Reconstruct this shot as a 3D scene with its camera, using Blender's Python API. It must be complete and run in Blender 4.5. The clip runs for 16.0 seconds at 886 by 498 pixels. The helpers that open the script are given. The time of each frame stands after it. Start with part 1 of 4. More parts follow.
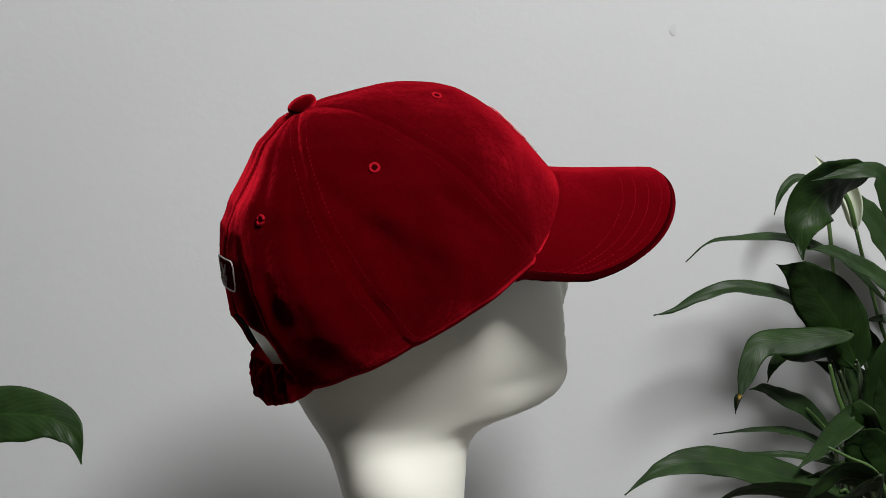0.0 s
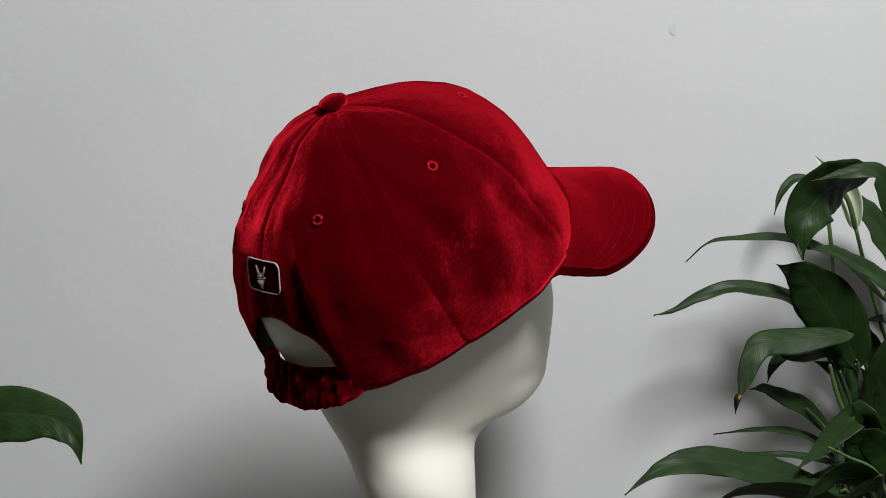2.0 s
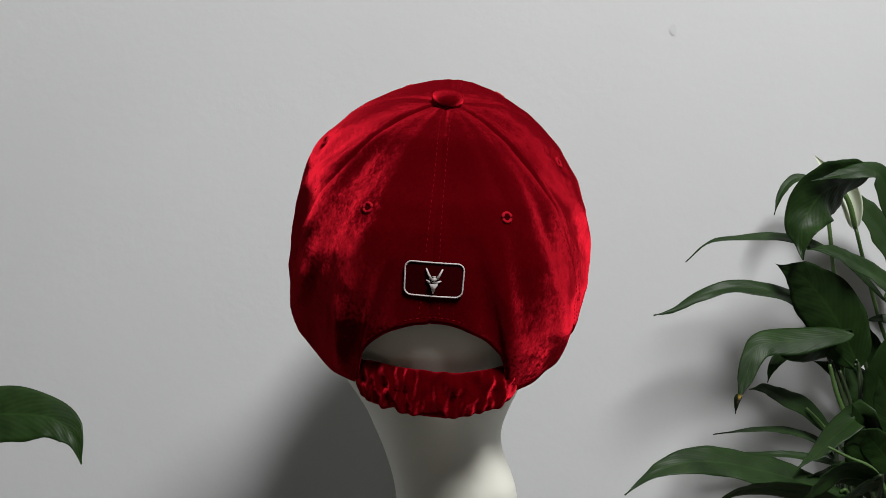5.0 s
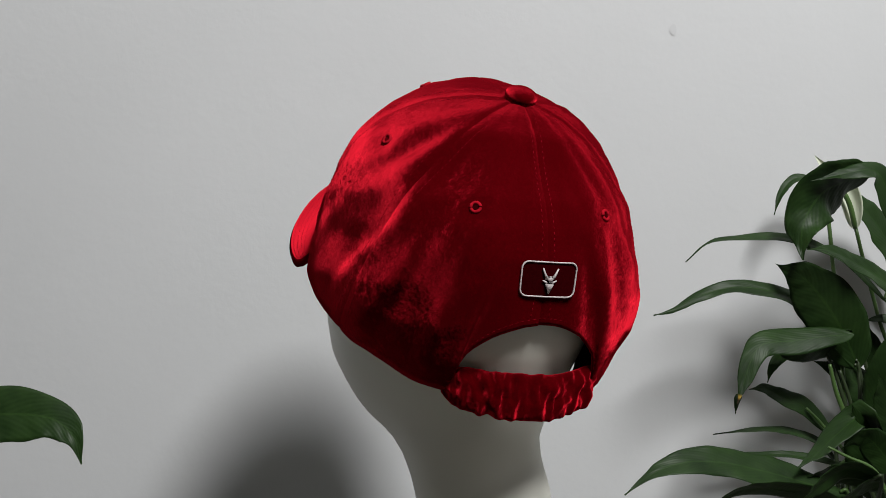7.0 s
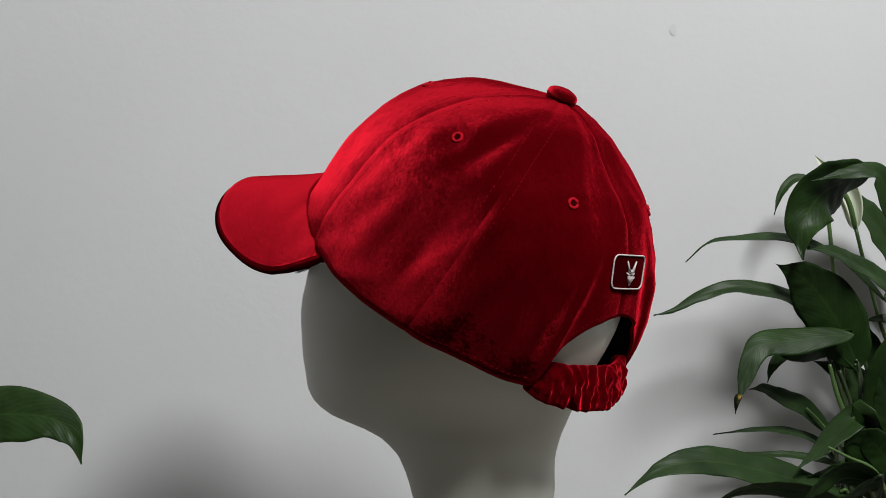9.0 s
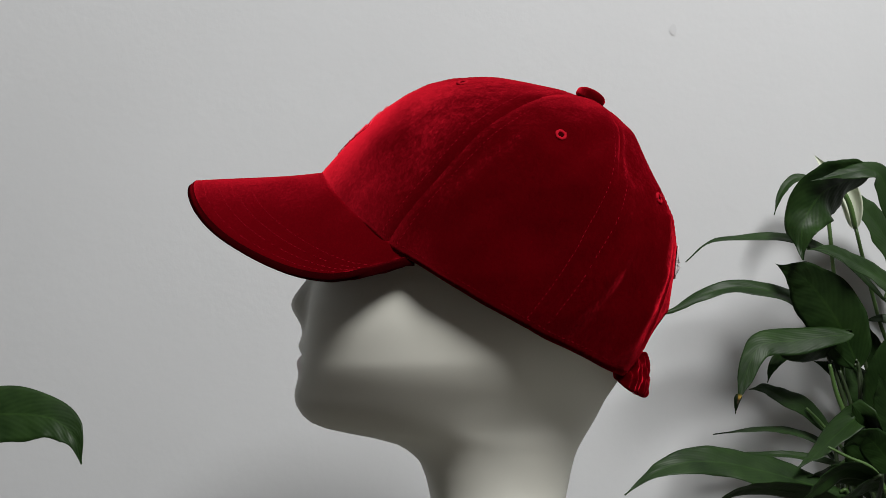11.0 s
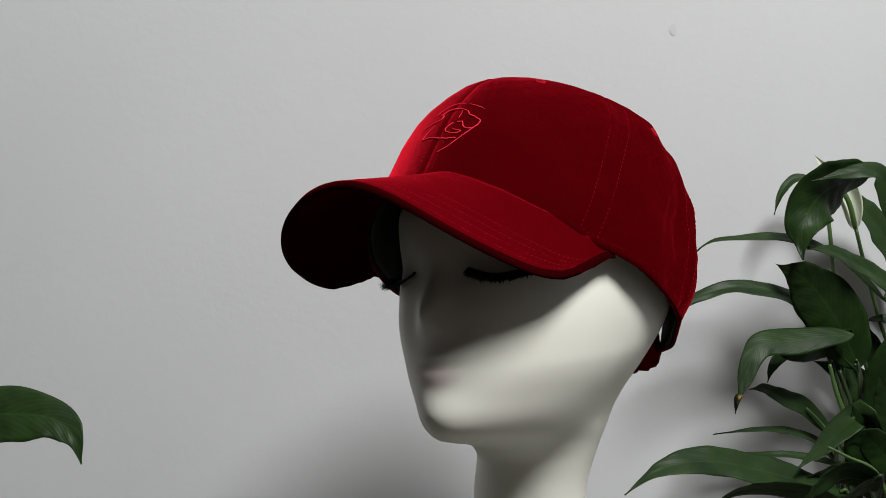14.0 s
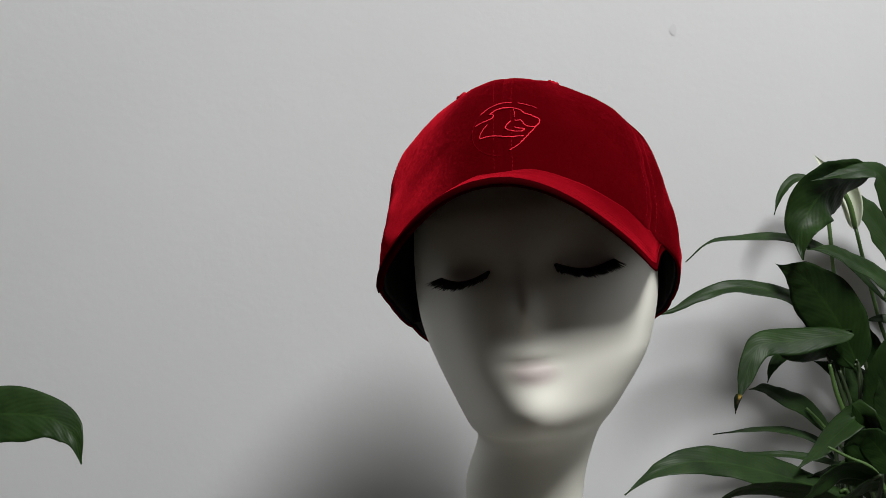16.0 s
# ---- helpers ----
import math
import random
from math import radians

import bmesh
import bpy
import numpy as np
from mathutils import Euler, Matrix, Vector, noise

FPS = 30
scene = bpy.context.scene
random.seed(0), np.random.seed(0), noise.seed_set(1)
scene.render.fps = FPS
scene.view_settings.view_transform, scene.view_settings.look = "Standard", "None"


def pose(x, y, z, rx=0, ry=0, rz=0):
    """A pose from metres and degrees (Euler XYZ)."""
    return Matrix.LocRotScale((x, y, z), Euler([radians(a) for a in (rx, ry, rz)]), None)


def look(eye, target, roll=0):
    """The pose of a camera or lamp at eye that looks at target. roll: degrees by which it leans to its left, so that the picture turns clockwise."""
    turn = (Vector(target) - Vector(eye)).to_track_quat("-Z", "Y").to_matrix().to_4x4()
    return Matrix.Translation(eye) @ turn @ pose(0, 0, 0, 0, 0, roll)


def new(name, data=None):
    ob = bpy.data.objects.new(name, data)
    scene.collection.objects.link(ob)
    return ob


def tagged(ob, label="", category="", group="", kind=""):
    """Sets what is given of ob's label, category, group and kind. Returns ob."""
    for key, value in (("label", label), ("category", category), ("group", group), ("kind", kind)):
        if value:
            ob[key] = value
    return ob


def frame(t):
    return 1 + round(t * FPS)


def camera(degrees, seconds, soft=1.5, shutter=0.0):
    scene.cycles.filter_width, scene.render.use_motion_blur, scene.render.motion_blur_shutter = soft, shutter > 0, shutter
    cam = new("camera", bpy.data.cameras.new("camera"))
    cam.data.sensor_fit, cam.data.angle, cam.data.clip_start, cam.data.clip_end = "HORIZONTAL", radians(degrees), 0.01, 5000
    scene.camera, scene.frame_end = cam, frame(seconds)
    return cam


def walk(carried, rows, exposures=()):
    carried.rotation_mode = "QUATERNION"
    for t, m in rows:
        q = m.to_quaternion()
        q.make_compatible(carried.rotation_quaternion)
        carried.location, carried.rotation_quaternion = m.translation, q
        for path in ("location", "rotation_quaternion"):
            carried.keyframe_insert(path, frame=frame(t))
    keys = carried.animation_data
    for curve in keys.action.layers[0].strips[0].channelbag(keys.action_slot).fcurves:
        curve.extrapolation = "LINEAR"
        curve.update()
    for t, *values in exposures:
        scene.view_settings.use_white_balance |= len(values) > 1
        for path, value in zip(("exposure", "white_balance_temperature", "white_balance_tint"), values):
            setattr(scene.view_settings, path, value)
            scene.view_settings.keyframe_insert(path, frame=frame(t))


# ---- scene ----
# ---- camera ----
cam = camera(29.73, 16.0, soft=0.7)
VIEW = look((0.000, -0.950, 1.200), (-0.0018, 0.2477, 1.1264), -1.42)
walk(cam, [(0.0, VIEW), (16.0, VIEW)])

# ---- light ----
world = bpy.data.worlds.new("world")
scene.world = world
world.use_nodes = True
world.node_tree.nodes["Background"].inputs[0].default_value = (0.75, 0.8, 0.9, 1)
world.node_tree.nodes["Background"].inputs[1].default_value = 0.02

LAMP_AT = (0.63, -1.05, 2.55)
lamp = new("studio_lamp", bpy.data.lights.new("studio_lamp", "AREA"))
lamp.data.shape, lamp.data.size, lamp.data.size_y, lamp.data.energy = "ELLIPSE", 0.38, 0.56, 44.5
lamp.data.color = (1.0, 1.0, 0.99)
lamp.matrix_world = look(LAMP_AT, (0.0, 0.05, 1.1))
scene.view_settings.exposure = 0.0


# ---- materials ----
def material(name, colour, rough=0.6, metal=0.0):
    m = bpy.data.materials.new(name)
    m.use_nodes = True
    b = m.node_tree.nodes["Principled BSDF"]
    b.inputs["Base Color"].default_value = (*colour, 1)
    b.inputs["Roughness"].default_value = rough
    b.inputs["Metallic"].default_value = metal
    return m, m.node_tree, b


def noise_node(t, scale, detail=4.0, rough=0.55, source="Object", stretch=(1, 1, 1)):
    c = t.nodes.new("ShaderNodeTexCoord")
    mp = t.nodes.new("ShaderNodeMapping")
    mp.inputs["Scale"].default_value = stretch
    n = t.nodes.new("ShaderNodeTexNoise")
    n.inputs["Scale"].default_value, n.inputs["Detail"].default_value, n.inputs["Roughness"].default_value = scale, detail, rough
    t.links.new(c.outputs[source], mp.inputs["Vector"])
    t.links.new(mp.outputs["Vector"], n.inputs["Vector"])
    return n.outputs["Fac"]


def ramp(t, fac, stops):
    r = t.nodes.new("ShaderNodeValToRGB")
    while len(r.color_ramp.elements) < len(stops):
        r.color_ramp.elements.new(0.5)
    for el, (at, col) in zip(r.color_ramp.elements, stops):
        el.position, el.color = at, (*col, 1) if len(col) == 3 else col
    t.links.new(fac, r.inputs["Fac"])
    return r.outputs["Color"]


def bump(t, b, height, strength, distance=0.001):
    n = t.nodes.new("ShaderNodeBump")
    n.inputs["Strength"].default_value, n.inputs["Distance"].default_value = strength, distance
    t.links.new(height, n.inputs["Height"])
    t.links.new(n.outputs["Normal"], b.inputs["Normal"])


def grey(v):
    return (v, v, v)


def velvet(name, dark, sheen, strength=1.0, worn=1.0):
    """Cut pile: dark seen into the pile, bright along it, lying in brushed patches."""
    m, t, b = material(name, dark, 0.8)
    b.inputs["Specular IOR Level"].default_value = 0.0
    c = t.nodes.new("ShaderNodeTexCoord")
    mp = t.nodes.new("ShaderNodeMapping")
    mp.inputs["Scale"].default_value = (1, 1, 0.8)
    t.links.new(c.outputs["Object"], mp.inputs["Vector"])
    lay = t.nodes.new("ShaderNodeTexNoise")
    lay.inputs["Scale"].default_value, lay.inputs["Detail"].default_value, lay.inputs["Distortion"].default_value = 18, 2.2, 0.7
    t.links.new(mp.outputs["Vector"], lay.inputs["Vector"])
    crushed = noise_node(t, 380, 2, 0.6)
    pile = noise_node(t, 1300, 2, 0.7)
    rubbed = t.nodes.new("ShaderNodeMath")
    rubbed.operation = "MULTIPLY"
    t.links.new(crushed, rubbed.inputs[0])
    t.links.new(ramp(t, noise_node(t, 17, 3, 0.5), [(0.38, grey(0.12)), (0.62, grey(1.0))]), rubbed.inputs[1])

    def vec(op, a, k):
        n = t.nodes.new("ShaderNodeVectorMath")
        n.operation = op
        for i_, v in enumerate((a, k)):
            if v is None:
                continue
            if isinstance(v, (int, float)):
                n.inputs["Scale"].default_value = v
            elif isinstance(v, tuple):
                n.inputs[i_].default_value = v
            else:
                t.links.new(v, n.inputs[i_])
        return n.outputs["Vector"]

    lean = vec("SCALE", vec("SUBTRACT", lay.outputs["Color"], (0.5, 0.5, 0.5)), 0.52)
    tuft = t.nodes.new("ShaderNodeTexNoise")
    tuft.inputs["Scale"].default_value, tuft.inputs["Detail"].default_value, tuft.inputs["Roughness"].default_value = 620, 3, 0.7
    t.links.new(mp.outputs["Vector"], tuft.inputs["Vector"])
    lean = vec("ADD", lean, vec("SCALE", vec("SUBTRACT", tuft.outputs["Color"], (0.5, 0.5, 0.5)), 0.42))
    place = t.nodes.new("ShaderNodeSeparateXYZ")
    t.links.new(c.outputs["Object"], place.inputs[0])
    laid = t.nodes.new("ShaderNodeMapRange")
    t.links.new(place.outputs[0], laid.inputs["Value"])
    for key, v in (("From Min", 0.06), ("From Max", -0.03), ("To Min", 0.35), ("To Max", 1.0)):
        laid.inputs[key].default_value = v
    # crushed patches where the pile lies every way, in the soft cloth
    crush = t.nodes.new("ShaderNodeTexNoise")
    crush.inputs["Scale"].default_value, crush.inputs["Detail"].default_value, crush.inputs["Roughness"].default_value = 250, 5, 0.75
    t.links.new(mp.outputs["Vector"], crush.inputs["Vector"])
    patch = t.nodes.new("ShaderNodeVectorMath")
    patch.operation = "MULTIPLY"
    t.links.new(vec("SUBTRACT", crush.outputs["Color"], (0.5, 0.5, 0.5)), patch.inputs[0])
    t.links.new(ramp(t, noise_node(t, 15, 3, 0.5), [(0.42, grey(0.25 * worn)), (0.60, grey(1.0 * worn))]), patch.inputs[1])
    loose = t.nodes.new("ShaderNodeMapRange")
    t.links.new(place.outputs[0], loose.inputs["Value"])
    for key, v in (("From Min", 0.05), ("From Max", -0.01), ("To Min", 0.2), ("To Max", 0.95)):
        loose.inputs[key].default_value = v
    crushed_lean = t.nodes.new("ShaderNodeVectorMath")
    crushed_lean.operation = "SCALE"
    t.links.new(patch.outputs["Vector"], crushed_lean.inputs[0])
    t.links.new(loose.outputs[0], crushed_lean.inputs["Scale"])
    lean = vec("ADD", lean, crushed_lean.outputs["Vector"])
    swept = t.nodes.new("ShaderNodeVectorTransform")
    swept.vector_type, swept.convert_from, swept.convert_to = "VECTOR", "OBJECT", "WORLD"
    swept.inputs[0].default_value = (0.36, 0.0, 0.14)
    along = t.nodes.new("ShaderNodeVectorMath")
    along.operation = "SCALE"
    t.links.new(swept.outputs[0], along.inputs[0])
    t.links.new(laid.outputs[0], along.inputs["Scale"])
    normal = vec("NORMALIZE", vec("ADD", vec("ADD", t.nodes.new("ShaderNodeNewGeometry").outputs["Normal"], along.outputs["Vector"]), lean), None)
    # handled cloth at the back and sides is rubbed, the stiff front is not
    behind = t.nodes.new("ShaderNodeMapRange")
    t.links.new(place.outputs[0], behind.inputs["Value"])
    for key, v in (("From Min", 0.045), ("From Max", -0.02), ("To Min", 0.25 * worn), ("To Max", 4.2 * worn)):
        behind.inputs[key].default_value = v
    add = t.nodes.new("ShaderNodeMath")
    add.operation = "MULTIPLY_ADD"
    t.links.new(rubbed.outputs[0], add.inputs[0])
    t.links.new(behind.outputs[0], add.inputs[1])
    t.links.new(pile, add.inputs[2])
    bp = t.nodes.new("ShaderNodeBump")
    bp.inputs["Strength"].default_value, bp.inputs["Distance"].default_value = 0.2, 0.0006
    t.links.new(add.outputs[0], bp.inputs["Height"])
    t.links.new(normal, bp.inputs["Normal"])
    t.links.new(bp.outputs["Normal"], b.inputs["Normal"])
    out = b.outputs[0]
    for kind, rough, k in (("MICROFIBER", 0.42, 0.56), ("ASHIKHMIN", 0.42, 0.30)):
        sh = t.nodes.new("ShaderNodeBsdfSheen")
        sh.distribution = kind
        sh.inputs["Color"].default_value = (*(min(1.0, q * k * strength) for q in sheen), 1)
        sh.inputs["Roughness"].default_value = rough
        t.links.new(bp.outputs["Normal"], sh.inputs["Normal"])
        ad = t.nodes.new("ShaderNodeAddShader")
        t.links.new(out, ad.inputs[0])
        t.links.new(sh.outputs[0], ad.inputs[1])
        out = ad.outputs[0]
    t.links.new(out, t.nodes["Material Output"].inputs["Surface"])
    return m


VELVET = velvet("red_velvet", (0.050, 0.0002, 0.0012), (1.0, 0.018, 0.042))
VELVET_SMOOTH = velvet("visor_velvet", (0.072, 0.0003, 0.0018), (1.0, 0.018, 0.042), 1.0, 0.25)
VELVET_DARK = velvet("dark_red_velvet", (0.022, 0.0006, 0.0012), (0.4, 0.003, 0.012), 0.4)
LINING, _t, _b = material("black_lining", (0.012, 0.008, 0.009), 0.9)
THREAD, _t, _b = material("red_thread", (0.80, 0.03, 0.06), 0.7)
_b.inputs["Specular IOR Level"].default_value = 0.0
THREAD_DARK, _t, _b = material("dull_red_thread", (0.26, 0.005, 0.012), 0.8)
_b.inputs["Specular IOR Level"].default_value = 0.0
THREAD_VISOR, _t, _b = material("visor_thread", (0.34, 0.008, 0.018), 0.75)
_b.inputs["Specular IOR Level"].default_value = 0.0
EYELET, _t, _b = material("eyelet_thread", (0.34, 0.007, 0.016), 0.75)
_b.inputs["Specular IOR Level"].default_value = 0.0
SILVER, _t, _b = material("silver_thread", (0.52, 0.47, 0.47), 0.5)
bump(_t, _b, noise_node(_t, 1400, 2), 0.6, 0.0005)

WHITE, _t, _b = material("mannequin_white", (0.74, 0.735, 0.69), 0.5)
_b.inputs["Coat Weight"].default_value, _b.inputs["Coat Roughness"].default_value = 0.12, 0.38
_t.links.new(ramp(_t, noise_node(_t, 9, 4), [(0.3, (0.83, 0.82, 0.735)), (0.7, (0.87, 0.86, 0.775))]), _b.inputs["Base Color"])
bump(_t, _b, noise_node(_t, 60, 3), 0.05, 0.001)
_c = _t.nodes.new("ShaderNodeTexCoord")
_d = _t.nodes.new("ShaderNodeMapping")
_d.inputs["Location"].default_value = (-0.096 * 30, -0.0125 * 62, 0.0845 * 115)
_d.inputs["Scale"].default_value = (30, 62, 115)
_t.links.new(_c.outputs["Object"], _d.inputs["Vector"])
_l = _t.nodes.new("ShaderNodeVectorMath")
_l.operation = "LENGTH"
_t.links.new(_d.outputs["Vector"], _l.inputs[0])
_m = _t.nodes.new("ShaderNodeMix")
_m.data_type = "RGBA"
_t.links.new(ramp(_t, _l.outputs["Value"], [(0.45, grey(0.75)), (1.0, grey(0.0))]), _m.inputs[0])
_t.links.new(_b.inputs["Base Color"].links[0].from_socket, _m.inputs[6])
_m.inputs[7].default_value = (0.74, 0.62, 0.61, 1)
_t.links.new(_m.outputs[2], _b.inputs["Base Color"])
LASH, _t, _b = material("black_lash", (0.008, 0.007, 0.007), 0.5)

WALL, _t, _b = material("painted_wall", (0.74, 0.75, 0.76), 0.75)
_t.links.new(ramp(_t, noise_node(_t, 3.5, 5), [(0.3, (0.595, 0.603, 0.612)), (0.7, (0.63, 0.638, 0.648))]), _b.inputs["Base Color"])
bump(_t, _b, noise_node(_t, 120, 5, 0.6), 0.08, 0.002)
# for walls out of view, dark only to keep the fill low
ROOM, _t, _b = material("room_paint", (0.09, 0.09, 0.09), 0.8)
_t.links.new(ramp(_t, noise_node(_t, 3, 5), [(0.3, (0.11, 0.11, 0.11)), (0.7, (0.14, 0.14, 0.14))]), _b.inputs["Base Color"])
MARK, _t, _b = material("wall_smudge", (0.575, 0.582, 0.592), 0.85)
CEIL, _t, _b = material("ceiling_paint", (0.35, 0.35, 0.34), 0.8)
FLOOR, _t, _b = material("floor_wood", (0.25, 0.16, 0.09), 0.5)
_t.links.new(ramp(_t, noise_node(_t, 4, 6, stretch=(1, 9, 1)), [(0.3, (0.10, 0.06, 0.035)), (0.7, (0.19, 0.125, 0.075))]), _b.inputs["Base Color"])
TABLE, _t, _b = material("table_grey", (0.07, 0.068, 0.06), 0.5)
bump(_t, _b, noise_node(_t, 200, 3), 0.05)
POT, _t, _b = material("pot_ceramic", (0.5, 0.48, 0.45), 0.35)
SOIL, _t, _b = material("potting_soil", (0.03, 0.02, 0.014), 0.95)
bump(_t, _b, noise_node(_t, 150, 4), 1.0, 0.004)


def leaf_material(name, dark, light, tip=None):
    m, t, b = material(name, dark, 0.46)
    uv = t.nodes.new("ShaderNodeTexCoord").outputs["UV"]
    sep = t.nodes.new("ShaderNodeSeparateXYZ")
    t.links.new(uv, sep.inputs[0])

    def calc(op, a, c):
        n = t.nodes.new("ShaderNodeMath")
        n.operation = op
        for i, v in enumerate((a, c)):
            if isinstance(v, (int, float)):
                n.inputs[i].default_value = v
            else:
                t.links.new(v, n.inputs[i])
        return n.outputs[0]

    across = calc("ABSOLUTE", calc("SUBTRACT", sep.outputs[0], 0.5), 0.0)
    veins = calc("SINE", calc("MULTIPLY", calc("SUBTRACT", sep.outputs[1], calc("MULTIPLY", across, 0.55)), 120.0), 0.0)
    rib = calc("LESS_THAN", across, 0.022)
    mottled = noise_node(t, 34, 5, 0.6)
    mixed = calc("ADD", calc("MULTIPLY", veins, 0.03), mottled)
    col = ramp(t, mixed, [(0.3, dark), (0.75, light)])
    mix = t.nodes.new("ShaderNodeMix")
    mix.data_type = "RGBA"
    t.links.new(calc("MULTIPLY", rib, 0.3), mix.inputs[0])
    t.links.new(col, mix.inputs[6])
    mix.inputs[7].default_value = (light[0] * 1.5, light[1] * 1.5, light[2] * 1.3, 1)
    out = mix.outputs[2]
    if tip:
        mix2 = t.nodes.new("ShaderNodeMix")
        mix2.data_type = "RGBA"
        t.links.new(ramp(t, sep.outputs[1], [(0.91, grey(0)), (0.94, grey(1))]), mix2.inputs[0])
        t.links.new(out, mix2.inputs[6])
        t.links.new(ramp(t, sep.outputs[1], [(0.935, (0.35, 0.22, 0.03)), (0.965, tip)]), mix2.inputs[7])
        out = mix2.outputs[2]
    t.links.new(out, b.inputs["Base Color"])
    b.inputs["Specular IOR Level"].default_value = 0.2
    bump(t, b, calc("ADD", veins, calc("MULTIPLY", mottled, 2.0)), 0.045, 0.0008)
    return m


LEAF = leaf_material("lily_leaf", (0.0060, 0.0180, 0.0035), (0.0220, 0.0510, 0.0110))
LEAF_TIP = leaf_material("lily_leaf_brown_tip", (0.0060, 0.0180, 0.0035), (0.0220, 0.0510, 0.0110), (0.03, 0.014, 0.006))
STEM, _t, _b = material("lily_stem", (0.055, 0.11, 0.025), 0.45)
STEM_DARK, _t, _b = material("lily_stem_dark", (0.02, 0.035, 0.01), 0.5)
SPATHE, _t, _b = material("white_spathe", (0.62, 0.66, 0.52), 0.5)


# ---- mesh helpers ----
def part(name, bm, mat, parent=None, label="", smooth=True):
    me = bpy.data.meshes.new(name)
    bmesh.ops.recalc_face_normals(bm, faces=bm.faces)
    bm.to_mesh(me)
    bm.free()
    for mt in mat if isinstance(mat, (list, tuple)) else [mat]:
        me.materials.append(mt)
    if smooth:
        me.polygons.foreach_set("use_smooth", [True] * len(me.polygons))
    ob = new(name, me)
    if parent:
        ob.parent = parent
    return tagged(ob, label) if label else ob


def slab(name, lo, hi, mat, label="", kind="structure", bevel=0.0):
    bm = bmesh.new()
    bmesh.ops.create_cube(bm, size=1)
    for v in bm.verts:
        v.co = [lo[i] + (v.co[i] + 0.5) * (hi[i] - lo[i]) for i in range(3)]
    if bevel:
        bmesh.ops.bevel(bm, geom=bm.edges[:], offset=bevel, segments=2, affect="EDGES")
    return tagged(part(name, bm, mat, smooth=False), label, name.split("_")[0], kind=kind)


def grid_faces(bm, rows, loop=False):
    made = []
    for a, b in zip(rows, rows[1:]):
        n = len(a)
        for j in range(n if loop else n - 1):
            k = (j + 1) % n
            made.append(bm.faces.new((a[j], a[k], b[k], b[j])))
    return made


def tube(bm, points, radius, sides=6, flat=1.0, closed=False):
    """A round rope along points; radius may be a list."""
    pts = [Vector(p) for p in points]
    n = len(pts)
    rows = []
    for i, p in enumerate(pts):
        a = pts[i - 1] if i or closed else p
        b = pts[(i + 1) % n] if i < n - 1 or closed else p
        t = (b - a).normalized()
        s = t.cross(Vector((0, 0, 1)))
        if s.length < 0.05:
            s = t.cross(Vector((0, 1, 0)))
        s.normalize()
        u = s.cross(t)
        r = radius[i] if isinstance(radius, (list, tuple)) else radius
        rows.append([bm.verts.new(p + r * (math.cos(q) * s + flat * math.sin(q) * u)) for q in (2 * math.pi * k / sides for k in range(sides))])
    if closed:
        rows.append(rows[0])
    grid_faces(bm, rows, True)
    if not closed:
        bm.faces.new(rows[0])
        bm.faces.new(rows[-1])


def smooth_line(points, n):
    """Catmull-Rom through the points."""
    p = [Vector(q) for q in points]
    p = [2 * p[0] - p[1]] + p + [2 * p[-1] - p[-2]]
    out = []
    for i in range(n + 1):
        x = i / n * (len(p) - 3)
        k = min(int(x), len(p) - 4)
        t = x - k
        a, b, c, d = p[k:k + 4]
        out.append(0.5 * (2 * b + (c - a) * t + (2 * a - 5 * b + 4 * c - d) * t * t + (3 * b - a - 3 * c + d) * t ** 3))
    return out


# ---- room ----
WALL_Y = 0.27
slab("wall_north", (-2.4, WALL_Y, 0), (2.2, WALL_Y + 0.12, 2.8), WALL, "off-white painted plaster wall with a faint smudge")
# unseen south and west walls and ceiling, added dark to limit bounced fill
slab("wall_south", (-2.4, -4.0, 0), (2.2, -3.88, 2.8), ROOM, "unseen dark grey wall holding down bounced light")
slab("wall_west", (-2.52, -4.0, 0), (-2.4, WALL_Y + 0.12, 2.8), ROOM, "unseen dark grey wall holding down bounced light")
# out of view, added pale as a reflector for the right-hand side
slab("wall_east", (2.2, -4.0, 0), (2.32, WALL_Y + 0.12, 2.8), WALL, "unseen off-white side wall bouncing light from the right")
slab("floor", (-2.52, -4.0, -0.1), (2.32, WALL_Y + 0.12, 0), FLOOR, "brown wooden floor")
slab("ceiling", (-2.52, -4.0, 2.8), (2.32, WALL_Y + 0.12, 2.9), CEIL, "unseen grey ceiling holding down bounced light")

table = tagged(new("table"), "plain dark grey table under mannequin and plants", "table")
TOP = 0.75
for nm, lo, hi in [("tabletop", (-0.75, -0.42, TOP - 0.03), (0.75, 0.262, TOP))] + [
        ("leg", (x - 0.025, y - 0.025, 0), (x + 0.025, y + 0.025, TOP - 0.03)) for x in (-0.7, 0.7) for y in (-0.37, 0.22)]:
    ob = slab(nm, lo, hi, TABLE, bevel=0.004)
    ob.parent = table
    for key in ("kind", "category"):
        if key in ob:
            del ob[key]

bm = bmesh.new()
bmesh.ops.create_circle(bm, cap_ends=True, segments=18, radius=1)
for v in bm.verts:
    v.co = (0.1691 + v.co.x * 0.0026, WALL_Y - 0.00025, 1.2804 + v.co.y * 0.0040 * (1 + 0.2 * v.co.x))
tagged(part("wall_mark", bm, MARK, smooth=False), "faint grey scuff on the white wall", "mark", kind="structure")

